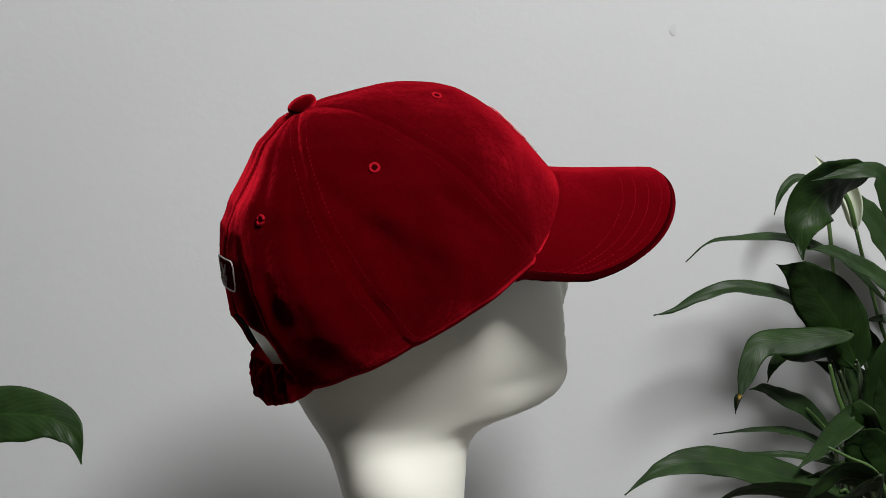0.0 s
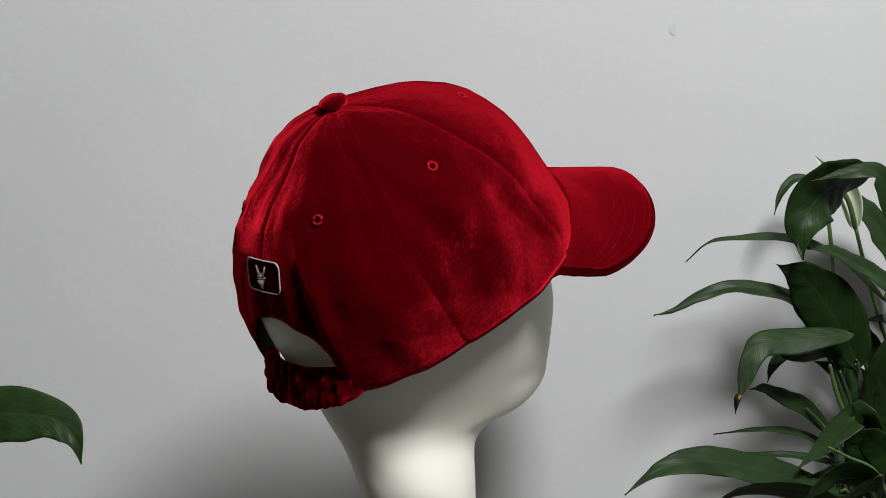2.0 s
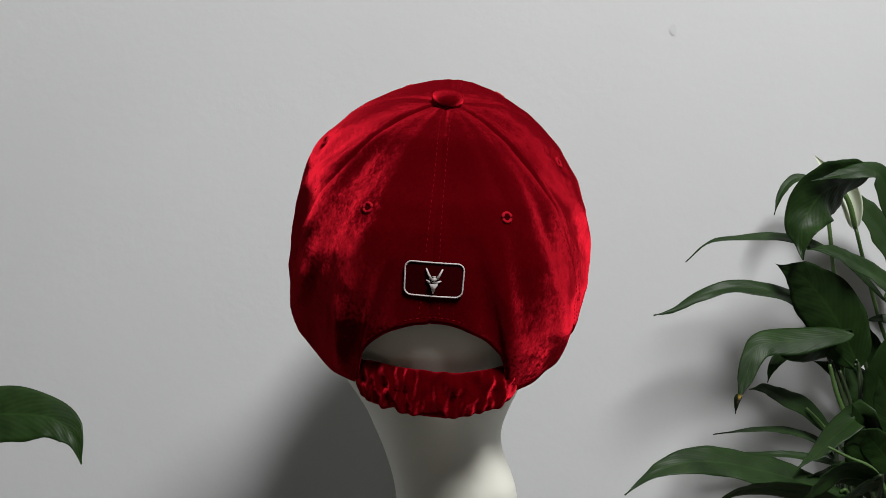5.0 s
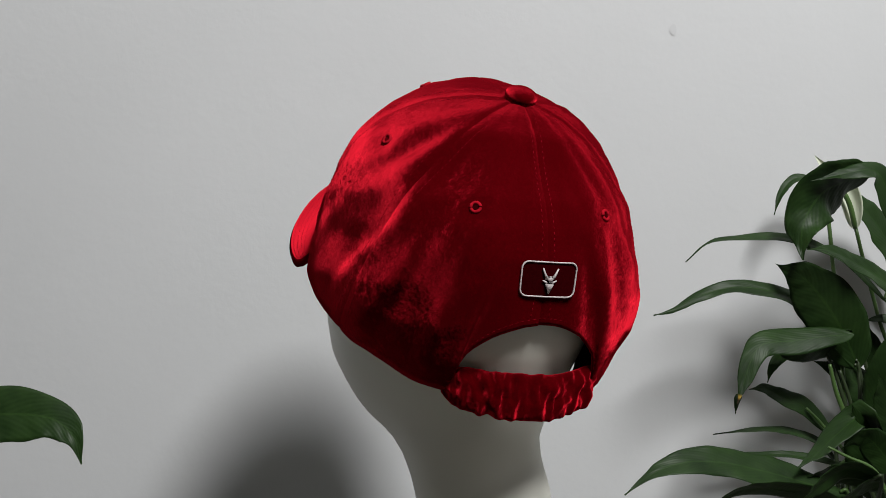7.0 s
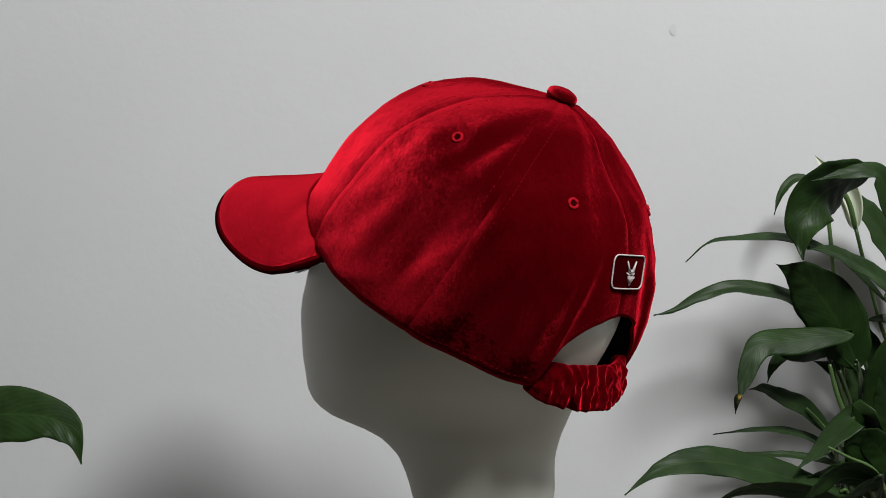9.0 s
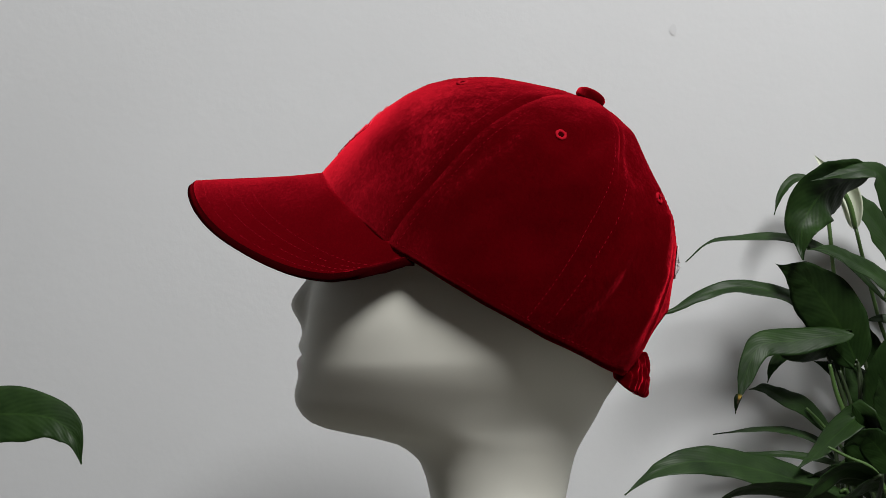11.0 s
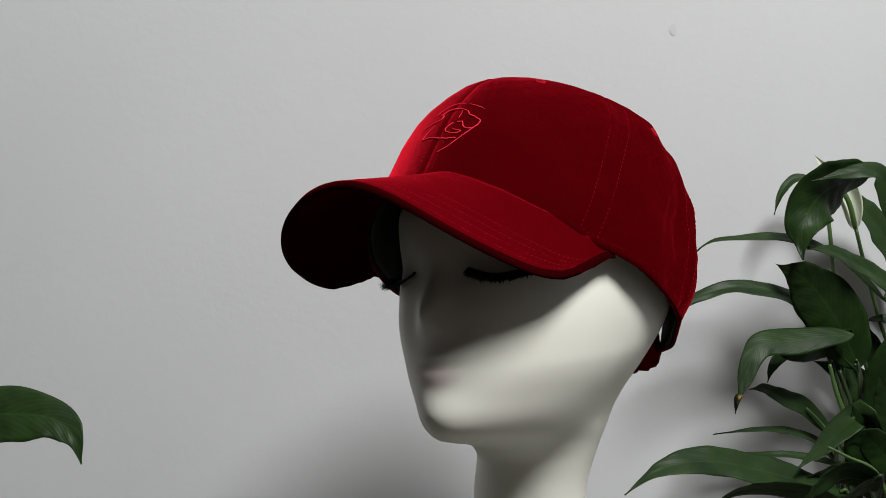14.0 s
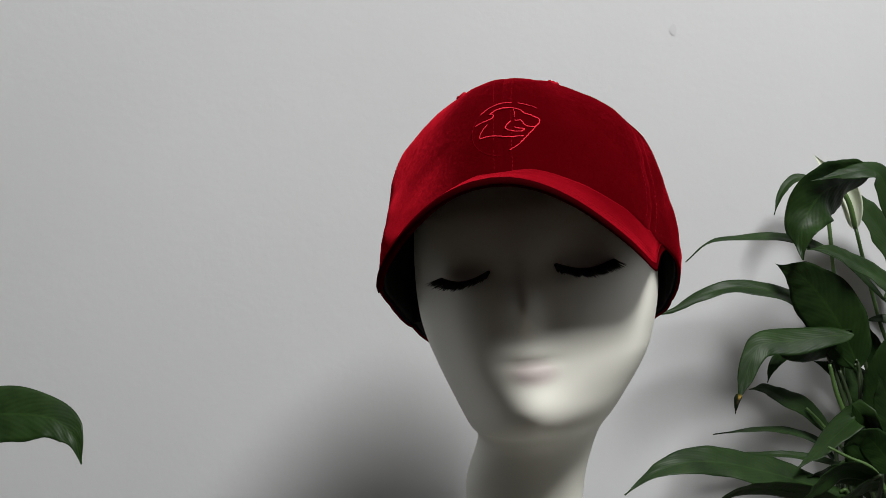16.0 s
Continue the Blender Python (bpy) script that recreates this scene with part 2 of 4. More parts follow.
# ---- the cap's form, in its own space: x to the front, y to the left, z up, millimetres ----
CROWN = [  # height, front, back, half width
    (73, -5, -12, 1), (71.5, 8, -22, 12), (68, 22, -34, 23), (63, 34, -54, 33), (56, 45, -73, 44.5), (49, 53, -82, 53), (38, 65, -92.5, 63),
    (20, 82, -102, 75), (5, 93, -110, 82), (-10, 100, -114, 86), (-25, 102, -115, 88.5), (-40, 100, -113, 90), (-60, 95, -108, 86),
    (-80, 89, -100, 78), (-110, 80, -84, 68)]
CROWN_T = np.array(CROWN[::-1], float)
MID = np.array((-8.0, 0.0, -14.0))


def slice_at(table_, z):
    return [float(np.interp(z, table_[:, 0], table_[:, i])) for i in (1, 2, 3)]


def within(p):
    if p[2] >= 73:
        return False
    f_, b_, w_ = slice_at(CROWN_T, max(p[2], -110))
    c, a = (f_ + b_) / 2, (f_ - b_) / 2
    if p[0] > c:
        w_ *= 1 - (0.25 if p[1] > 0 else 0.16) * min(1.0, ((p[0] - c) / a)) ** 1.5 * min(1.0, max(0.0, (58 - p[2]) / 40))
    e = (2.05 if p[1] > 0 else 1.9) if p[0] > c else 2.15
    if p[1] < 0:
        w_ *= 1 - 0.06 * min(1.0, max(0.0, (p[0] + 80) / 50)) * (1 - min(1.0, max(0.0, p[0] / 40)))
        w_ *= 1 + 0.03 * min(1.0, max(0.0, p[0] / 30)) * min(1.0, max(0.0, (20 - p[2]) / 30)) + 0.10 * math.exp(-((p[2] - 34) / 24) ** 2) * min(1.0, max(0.0, (p[0] + 50) / 50)) * min(1.0, max(0.0, (52 - p[0]) / 40))
        w_ *= 1 + 0.08 * min(1.0, max(0.0, (-60 - p[0]) / 30)) * min(1.0, max(0.0, (-35 - p[2]) / 25))
    else:
        w_ *= 1 + 0.10 * math.exp(-((p[2] - 40) / 22) ** 2) * min(1.0, max(0.0, (30 - p[0]) / 45)) - 0.02 * min(1.0, max(0.0, -p[2] / 20))
    sag = -1.0 * min(1.0, max(0.0, (-10 - p[0]) / 80))
    return (abs(p[0] - c) / a) ** e + (abs(p[1] - sag) / w_) ** e < 1


def skin(d):
    """The crown's surface from its middle along d."""
    d = d / np.linalg.norm(d)
    lo, hi = 20.0, 170.0
    for _ in range(22):
        m = (lo + hi) / 2
        if within(MID + m * d):
            lo = m
        else:
            hi = m
    return MID + lo * d


BASE_T = np.array([(-100, -101), (-85, -96), (-68, -88), (-38, -72), (-8, -55), (6, -46), (26, -33), (42, -24), (50, -16), (62, -6), (75, 7), (82, 16.5)], float)


def rim_point(az, opening=True):
    """Where the crown's lower edge runs, az degrees round from the front."""
    c, s = math.cos(radians(az)), math.sin(radians(az))
    lo, hi = 0.0, 180.0
    for _ in range(24):
        m = (lo + hi) / 2
        ang = radians(m)
        p = skin(np.array((c * math.sin(ang), s * math.sin(ang), math.cos(ang))))
        edge = float(np.interp(p[0], BASE_T[:, 0], BASE_T[:, 1]))
        off = abs(p[1] + 3.0)
        if opening and p[0] < -60 and off < 40:
            v = min(1.0, off / 37)
            arch = -57.5 - 17 * v ** 2.4
            k = min(1.0, max(0.0, (40 - off) / 3.0))
            edge = edge + (arch - edge) * k
        if p[2] > edge:
            lo = m
        else:
            hi = m
    return p


BUTTON = skin(np.array((-68.0, 0.0, 57.0)) - MID)


EYELETS = [(u, v * k, z) for u, v, z in ((1, 26, 64), (-49, 64, 31), (-103, 36, 0)) for k in (1, -1)]
STIFF = [((-115, -1.5, -34), 24), ((54, 1.5, 40), 24)] + [(e, 9) for e in EYELETS]


# creases in the slack cloth: from and to (degrees round, part of the way down), width and height in mm
CREASES = [
    (92, 0.10, 78, 0.42, 4.5, 1.9), (112, 0.16, 92, 0.52, 5.5, 1.6), (100, 0.20, 84, 0.50, 3.5, -1.3), (116, 0.48, 98, 0.80, 5.0, 1.8),
    (108, 0.55, 94, 0.86, 4.0, -1.3), (141, 0.76, 147, 0.99, 3.0, 1.6), (134, 0.78, 138, 0.99, 3.0, -1.3), (80, 0.55, 68, 0.86, 5.0, -1.8),
    (70, 0.45, 62, 0.80, 5.0, 1.3), (126, 0.60, 112, 0.95, 6.0, 1.2),
    (-104, 0.26, -84, 0.78, 7.0, -2.0), (-94, 0.35, -74, 0.86, 6.0, 1.9), (-150, 0.50, -134, 0.86, 7.0, -0.9), (-158, 0.46, -142, 0.90, 6.5, 1.1),
    (-128, 0.55, -116, 0.96, 6.0, 0.9), (-110, 0.86, -102, 0.99, 2.6, 1.4), (-103, 0.86, -97, 0.99, 2.6, -1.2), (-142, 0.80, -150, 0.99, 3.5, 0.9),
    (-66, 0.62, -58, 0.94, 5.0, -1.5), (-58, 0.86, -50, 0.97, 3.0, 1.2), (-120, 0.25, -128, 0.55, 7.0, 0.6), (-168, 0.78, -166, 0.90, 5.0, -0.8)]


def creases(az, s):
    out = 0.0
    k = 80 * max(0.15, math.sin(min(1.57, s * 1.75))) / 57.3
    for a0, s0, a1, s1, wide, high in CREASES:
        ux, uy = (a1 - a0) * k, (s1 - s0) * 145
        px, py = (az - a0) * k, (s - s0) * 145
        f_ = min(1.0, max(0.0, (px * ux + py * uy) / (ux * ux + uy * uy)))
        d2 = (px - f_ * ux) ** 2 + (py - f_ * uy) ** 2
        if d2 < 9 * wide * wide:
            out += high * math.exp(-d2 / (wide * wide)) * (0.35 + 0.65 * math.sin(math.pi * (0.1 + 0.8 * f_)))
    return out


def fold(p, az, s):
    """Slack and creases of the cloth, in millimetres outward."""
    q = Vector(p)
    out = 3.0 * noise.noise(q / 38.0 + Vector((3, 1, 7))) + 0.7 * noise.noise(q / 15.0)
    side = abs(az)
    back = max(0.0, min(1.0, (side - 45) / 50))
    low = max(0.0, s - 0.30) / 0.70
    # long slack folds from the crown down
    out += back * (0.35 + low) * 5.5 * noise.noise(Vector((az / 17.0, s * 1.6, 2.0)))
    out += back * (0.3 + 0.7 * low) * min(1.0, max(0.0, (s - 0.2) / 0.35)) * 1.8 * noise.noise(Vector((az / 7.0 + 2 * s, s * 2.4, 5.0)))
    # puckers where the strap is sewn in
    near = max(0.0, 1 - abs(side - 140) / 26)
    out += near * low * low * 1.7 * math.sin(az / 2.6 + 4 * s)
    # pulls that fan out under the button at the left rear
    if 60 < az < 150:
        out += 1.3 * math.sin((az - 60) / 5.0) * math.sin((az - 60) / 90 * math.pi) ** 2 * max(0.0, 1 - abs(s - 0.4) / 0.35)
    out += creases(az, s)
    # panels puff out between their seams
    a0, a1 = max(a for a in SEAMS if a <= az), min(a for a in SEAMS if a > az or a == 180)
    u = (az - a0) / max(1e-6, a1 - a0)
    out += (1.8 if abs(az) > 106 else 1.2) * math.sin(math.pi * min(1.0, max(0.0, u))) - 0.9
    out *= min(1.0, s * 2.5) * (0.45 + 0.55 * min(1.0, max(0.0, (side - 45) / 20)))
    out *= 1 - 0.78 * min(1.0, max(0.0, (s - 0.80) / 0.20))
    # stiff under the badge and the front emblem
    for at, r in STIFF:
        out *= 1 - math.exp(-((q - Vector(at)).length / r) ** 4)
    return out


def skin_normal(p):
    d = p - MID
    a = np.cross(d, (0.0, 0.0, 1.0)) * 0.03
    b = np.cross(d, a / np.linalg.norm(a)) * 0.03
    n = np.cross(skin(d + a) - skin(d - a), skin(d + b) - skin(d - b))
    n = n / np.linalg.norm(n)
    return Vector(n if n @ d > 0 else -n)


RIM = {az: rim_point(az) for az in range(-180, 181, 2)}
HEM = {az: rim_point(az, False) for az in range(-180, 181, 2)}
_d0 = (BUTTON - MID) / np.linalg.norm(BUTTON - MID)


def cloth(az, s, lift=0.0):
    """A point of the crown: s from 0 at the button to 1 at the edge; metres."""
    k = math.floor(az / 2) * 2
    f_ = (az - k) / 2
    rim = RIM[max(-180, min(180, k))] * (1 - f_) + RIM[max(-180, min(180, k + 2))] * f_
    hem = HEM[max(-180, min(180, k))] * (1 - f_) + HEM[max(-180, min(180, k + 2))] * f_
    d1, d2 = ((q - MID) / np.linalg.norm(q - MID) for q in (rim, hem))
    w, full = (math.acos(max(-1, min(1, float(_d0 @ q)))) for q in (d1, d2))
    # run towards the plain hem, and meet the arched opening only at the end
    q = min(1.0, max(0.0, (s - 0.6) / 0.4))
    q = q * q * (3 - 2 * q)
    deep = s * w / full
    da = (math.sin((1 - deep) * full) * _d0 + math.sin(deep * full) * d2) / math.sin(full)
    db = (math.sin((1 - s) * w) * _d0 + math.sin(s * w) * d1) / math.sin(w)
    d = da * (1 - q) + db * q
    p = skin(d)
    n = d / np.linalg.norm(d)
    seam = min(abs(az - a) for a in SEAMS)
    gap = seam / 57.3 * 80 * max(0.05, math.sin(s * w))
    groove = -0.55 * math.exp(-(gap / 1.4) ** 2)
    return Vector((p + n * (fold(p, az, deep) + groove + lift)) / 1000)


SEAMS = (-180, -106, -55, 0, 55, 106, 180)

cap = tagged(new("baseball_cap"), "red velvet six-panel baseball cap worn on a mannequin head", "cap")

for a0, a1 in zip(SEAMS, SEAMS[1:]):
    bm = bmesh.new()
    nu, nv = 40, 52
    outer, inner = [], []
    for i in range(nv + 1):
        s = 0.02 + 0.98 * (i / nv)
        ro, ri = [], []
        for j in range(nu + 1):
            az = a0 + (a1 - a0) * j / nu
            p = cloth(az, s)
            ro.append(bm.verts.new(p))
            c = Vector(MID / 1000)
            ri.append(bm.verts.new(p + (c - p).normalized() * 0.0016))
        outer.append(ro)
        inner.append(ri)
    grid_faces(bm, outer)
    for f_ in grid_faces(bm, inner):
        f_.material_index = 1
    grid_faces(bm, [outer[-1], inner[-1]])
    part("crown_panel", bm, [VELVET, LINING], cap)

# sweatband turned in behind the lower edge
bm = bmesh.new()
rows = []
for az in range(-148, 147, 2):
    row = []
    tuck = 17.0 if az < -104 else 3.0
    for s_, inn in ((0.80, 2.2), (0.90, 3.2), (0.97, 4.0), (0.99, 3.0), (0.985, tuck)):
        p = cloth(az, s_)
        d = Vector(MID / 1000) - p
        d.z *= 0.2
        row.append(bm.verts.new(p + d.normalized() * inn / 1000))
    rows.append(row)
grid_faces(bm, rows)
part("sweatband", bm, LINING, cap, "black inner sweatband")

# button on the crown
bm = bmesh.new()
bmesh.ops.create_uvsphere(bm, u_segments=28, v_segments=14, radius=1)
_n = skin_normal(BUTTON).lerp(Vector(_d0), 0.4).normalized()
_q = _n.to_track_quat("Z", "Y").to_matrix()
for v in bm.verts:
    c = v.co.copy()
    c = Vector((c.x * 8.6, c.y * 8.6, math.copysign(abs(c.z) ** 0.8, c.z) * 4.6))
    c *= 1 + 0.03 * noise.noise(c / 3)
    v.co = (Vector(BUTTON) + _q @ c + _n * 2.2) / 1000
part("button", bm, VELVET, cap, "velvet-covered crown button")


def stitches(points, length, gap, radius, mat, parent, name="stitching"):
    """A row of short threads along a line."""
    bm_ = bmesh.new()
    pts = [Vector(p) for p in points]
    dist = [0.0]
    for a, b in zip(pts, pts[1:]):
        dist.append(dist[-1] + (b - a).length)

    def along(x):
        k = min(len(pts) - 2, max(0, int(np.searchsorted(dist, x)) - 1))
        return pts[k].lerp(pts[k + 1], (x - dist[k]) / max(1e-9, dist[k + 1] - dist[k]))

    x = gap
    while x + length < dist[-1]:
        if random.random() > 0.06:
            tube(bm_, [along(x), along(x + length / 2), along(x + length)], [radius * 0.6, radius, radius * 0.6], 5)
        x += length + gap
    return part(name, bm_, mat, parent)


def seam_line(az, off, s0, s1, n=60):
    out = []
    for i in range(n + 1):
        s = s0 + (s1 - s0) * i / n
        a = az + off / (80 * max(0.12, math.sin(s * 1.75))) * 57.3
        a = (a + 180) % 360 - 180
        out.append(cloth(a, s, 0.03))
    return out


for az in SEAMS[1:]:
    for off in (-4.2, 4.2):
        stitches(seam_line(az, off, 0.10, 0.985), 0.0019, 0.0011, 0.00016, THREAD_DARK, cap, "seam_stitching")

# double row along the lower edge
for lift_s in (0.975,):
    for lo, hi in ((-150, -52), (52, 150), (-208, -152)):
        line = [cloth((a + 180) % 360 - 180, lift_s, 0.04) for a in np.linspace(lo, hi, 70)]
        stitches(line, 0.002, 0.0012, 0.00012, THREAD_DARK, cap, "edge_stitching")


# sewn eyelets
def eyelet(u, v, z):
    p = skin(np.array((u, v, z)) - MID)
    n = skin_normal(p)
    q = n.to_track_quat("Z", "Y").to_matrix()
    bm_ = bmesh.new()
    ring = []
    for k in range(26):
        t = 2 * math.pi * k / 26
        ring.append((Vector(p) + q @ Vector((2.4 * math.cos(t), 2.4 * math.sin(t), 0)) + n * (0.15 + 0.15 * math.sin(5 * t))) / 1000)
    tube(bm_, ring, [0.00088 + 0.00014 * (k % 2) for k in range(26)], 6, closed=True)
    ob = part("eyelet", bm_, EYELET, cap, "thread-bound ventilation eyelet")
    bm_ = bmesh.new()
    bmesh.ops.create_circle(bm_, cap_ends=True, segments=18, radius=0.0021)
    for w in bm_.verts:
        w.co = Vector(p) / 1000 + q @ w.co + n * 0.0004
    part("hole", bm_, VELVET_DARK, ob)


for u, v, z in EYELETS:
    eyelet(u, v, z)


# visor
def visor_point(a, b, drop=0.0):
    """a from -1 to 1 across, b from 0 at the crown to 1 at the outer edge."""
    t = a * math.pi / 2
    e = 2 / 3.0
    uo = 24 + 130.5 * abs(math.cos(t)) ** e
    vo = math.copysign((74.8 if a > 0 else 76.5) * abs(math.sin(t)) ** e, a)
    r = RIM_FRONT(a)
    end = 0.86 if a > 0 else 0.82
    k = max(0.0, (abs(a) - end) / (1 - end))
    k = k * k * (3 - 2 * k)
    uo, vo = uo + (r[0] - uo) * k * 0.92, vo + (r[1] * 1.01 - vo) * k * 0.92
    u, v = r[0] + (uo - r[0]) * b, r[1] + (vo - r[1]) * b
    z = 16.4 - (0.0100 if v > 0 else 0.0091) * v * v - 0.2 * b
    z += (r[2] - (16.4 - (0.0100 if v > 0 else 0.0091) * r[1] ** 2)) * max((1 - b) ** 1.6, k)
    z -= 2.0 * b * math.exp(-((a - 0.80) / 0.13) ** 2)
    return Vector((u, v, z - drop)) / 1000


def RIM_FRONT(a):
    x = a * 66
    k = math.floor(x / 2) * 2
    f_ = (x - k) / 2
    p = RIM[k] * (1 - f_) + RIM[min(180, k + 2)] * f_
    return p * np.array((0.975, 0.985, 1)) + np.array((0, 0, 1.2))


bm = bmesh.new()
na, nb = 72, 22
top, bot = [], []
for i in range(nb + 1):
    b = i / nb
    rt, rb = [], []
    for j in range(na + 1):
        a = -1 + 2 * j / na
        rnd = max(0.0, (b - 0.965) / 0.035)
        th = 2.3 * math.sqrt(max(0.0, 1 - rnd * rnd)) if rnd else 2.3
        wav = 0.25 * noise.noise(Vector((a * 3, b * 2, 0)))
        rt.append(bm.verts.new(visor_point(a, b, -th - wav)))
        rb.append(bm.verts.new(visor_point(a, b, th - wav)))
    top.append(rt)
    bot.append(rb)
# edge sheen toned down by colour: outer top ring takes the underside's dark velvet
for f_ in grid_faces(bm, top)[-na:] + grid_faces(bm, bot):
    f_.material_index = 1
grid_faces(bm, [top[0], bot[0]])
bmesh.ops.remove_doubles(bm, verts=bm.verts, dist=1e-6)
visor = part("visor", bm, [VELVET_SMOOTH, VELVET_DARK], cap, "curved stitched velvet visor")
for b in (0.55, 0.66, 0.77, 0.88):
    stitches([visor_point(a, b, -2.3) for a in np.linspace(-0.93, 0.93, 150)], 0.0021, 0.0010, 0.00013, THREAD_VISOR, visor, "visor_stitching")

# gathered elastic strap behind
bm = bmesh.new()
rows = []
n, m_ = 170, 28
for i in range(n + 1):
    x = -1 + 2 * i / n
    v = 45 * x
    ctr = Vector((-94.5 + 14 * abs(x) ** 2.1, v - 5.0, -95.8 + 6.0 * x * x + 5.0 * max(0.0, -x - 0.35)))
    out = Vector((-1, 0.75 * x, 0)).normalized()
    row = []
    for k in range(m_):
        t = 2 * math.pi * k / m_
        h = (12.2 - 2.0 * x * x - 4.0 * x ** 10) * math.sin(t)
        d = (4.2 - 2.4 * x ** 8) * math.cos(t) - 4.0 * x ** 10
        ruff = noise.noise(Vector((v / 4.0, h / 9.0, 1.0))) * 2.7 + noise.noise(Vector((v / 5.5 + h / 9.0, h / 4.5, 9.0))) * 1.3
        ruff *= 1.0 - 0.6 * max(0, abs(x) - 0.85) / 0.15
        pinch = -1.1 * math.exp(-(h / 1.6) ** 2)
        row.append(bm.verts.new((ctr + out * (d + (ruff + pinch) * (1 if d > -1 else 0.3)) + Vector((-0.05, 0, 1)) * (h + 0.35 * ruff * math.sin(t))) / 1000))
    rows.append(row)
grid_faces(bm, rows, True)
bm.faces.new(rows[0])
bm.faces.new(rows[-1])
part("elastic_strap", bm, VELVET, cap, "gathered elastic velvet back strap")


# back badge: thread border and a horned-head device
def on_back(a, b, lift=0.9):
    p = skin(np.array((-115.0, a - 1.5, -34.0 + b)) - MID)
    n = (p - MID) / np.linalg.norm(p - MID)
    return Vector((p + n * (lift)) / 1000)


def rounded(w, h, r, n=9):
    pts = []
    for cx, cy, s0 in ((w - r, h - r, 0), (-w + r, h - r, 90), (-w + r, -h + r, 180), (w - r, -h + r, 270)):
        pts += [(cx + r * math.cos(radians(s0 + 90 * k / n)), cy + r * math.sin(radians(s0 + 90 * k / n))) for k in range(n + 1)]
    out = []
    for (a, b), (c, d) in zip(pts, pts[1:] + pts[:1]):
        k = max(1, int(math.hypot(c - a, d - b) / 1.2))
        out += [(a + (c - a) * i / k, b + (d - b) * i / k) for i in range(k)]
    return out


bm = bmesh.new()
ctr = bm.verts.new(on_back(0, 0, 0.7))
ring = [bm.verts.new(on_back(a, b, 0.6)) for a, b in rounded(15.2, 9.0, 3.6)]
mid_ring = [bm.verts.new(on_back(a * 0.5, b * 0.5, 0.7)) for a, b in rounded(15.2, 9.0, 3.6)]
grid_faces(bm, [ring, mid_ring], True)
for a, b in zip(mid_ring, mid_ring[1:] + mid_ring[:1]):
    bm.faces.new((a, b, ctr))
badge = part("badge", bm, VELVET_DARK, cap, "dark red badge with silver thread border")
bm = bmesh.new()
tube(bm, [on_back(a, b, 0.9) for a, b in rounded(15.2, 9.0, 3.6)], [0.00042 + 0.00009 * (i % 2) for i in range(len(rounded(15.2, 9.0, 3.6)))], 6, closed=True)
part("border", bm, SILVER, badge, "silver embroidered border")
for pts in ([(-4.2, 6.0), (-2.9, 3.0), (-1.5, 0.6)], [(4.2, 6.0), (2.9, 3.0), (1.5, 0.6)]):
    bm = bmesh.new()
    tube(bm, [on_back(a, b, 1.5) for a, b in pts], [0.0004, 0.0006, 0.0009], 6)
    part("horn", bm, SILVER, badge)
bm = bmesh.new()
tube(bm, [on_back(0, 2.0, 1.4), on_back(0, 0.8, 1.5), on_back(0, -0.2, 1.4)], [0.0011, 0.0019, 0.0012], 8)
tube(bm, [on_back(0, -1.0, 1.4), on_back(0, -2.0, 1.6), on_back(0, -4.5, 1.6), on_back(0, -7.2, 1.4)], [0.0022, 0.0024, 0.0012, 0.0003], 8)
tube(bm, [on_back(-3.9, -0.2, 1.4), on_back(-2.2, -1.0, 1.5), on_back(-0.8, -1.9, 1.5)], [0.0003, 0.0006, 0.0006], 6)
tube(bm, [on_back(3.9, -0.2, 1.4), on_back(2.2, -1.0, 1.5), on_back(0.8, -1.9, 1.5)], [0.0003, 0.0006, 0.0006], 6)
part("device", bm, SILVER, badge)


# front embroidery: thin raised threads in a round emblem
def on_front(a, b, lift=0.35):
    p = skin(np.array((54.0 - 0.75 * b, a + 1.5, 40.0 + 0.85 * b)) - MID)
    n = (p - MID) / np.linalg.norm(p - MID)
    return Vector((p + n * (lift)) / 1000)


def thread_line(points, r, name="embroidered_line"):
    bm_ = bmesh.new()
    pts = [(p.x, p.y) for p in smooth_line([(a, b, 0) for a, b in points], 8 * len(points))]
    tube(bm_, [on_front(a + 0.35 * noise.noise(Vector((a, b, 3)) * 1.3), b + 0.35 * noise.noise(Vector((a, b, 8)) * 1.3)) for a, b in pts], [r * (0.7 + 0.6 * random.random()) for _ in pts], 5)
    part(name, bm_, THREAD, emblem)


bm = bmesh.new()
tube(bm, [on_front(17.5 * math.cos(t), 17.0 * math.sin(t) - 1) for t in np.linspace(2.2, 4.6, 40)], 0.00007, 5)
emblem = part("front_emblem", bm, THREAD_DARK, cap, "tone-on-tone embroidered line emblem")
thread_line([(-13, 11), (-8, 14.2), (-1, 16.2), (4, 16)], 0.00024)
thread_line([(7, 15.4), (12, 14.4), (17, 12.6)], 0.00020)
thread_line([(-16, 4), (-11, 5.2), (-7, 6.2), (-6, 8.4), (-8, 9.6)], 0.00030)
thread_line([(-8, 9.6), (-3, 12), (3, 12.2), (8, 10.6)], 0.00034)
thread_line([(8, 10.6), (10, 8.2), (13, 7), (17.5, 4.8), (17.8, 2.6)], 0.00036)
thread_line([(17.8, 2.6), (15.4, -0.6), (12, -0.8), (9.5, 0.8), (8, 3.2), (5, 3.4)], 0.00034)
thread_line([(4.6, 11), (4.9, 8), (4.6, 5.5)], 0.00018)
thread_line([(3, 3), (1, 0.8), (0.4, -1.6), (3, -3.4), (8, -4), (9.6, -2.6), (7, -2), (4.6, -1.2)], 0.00030)
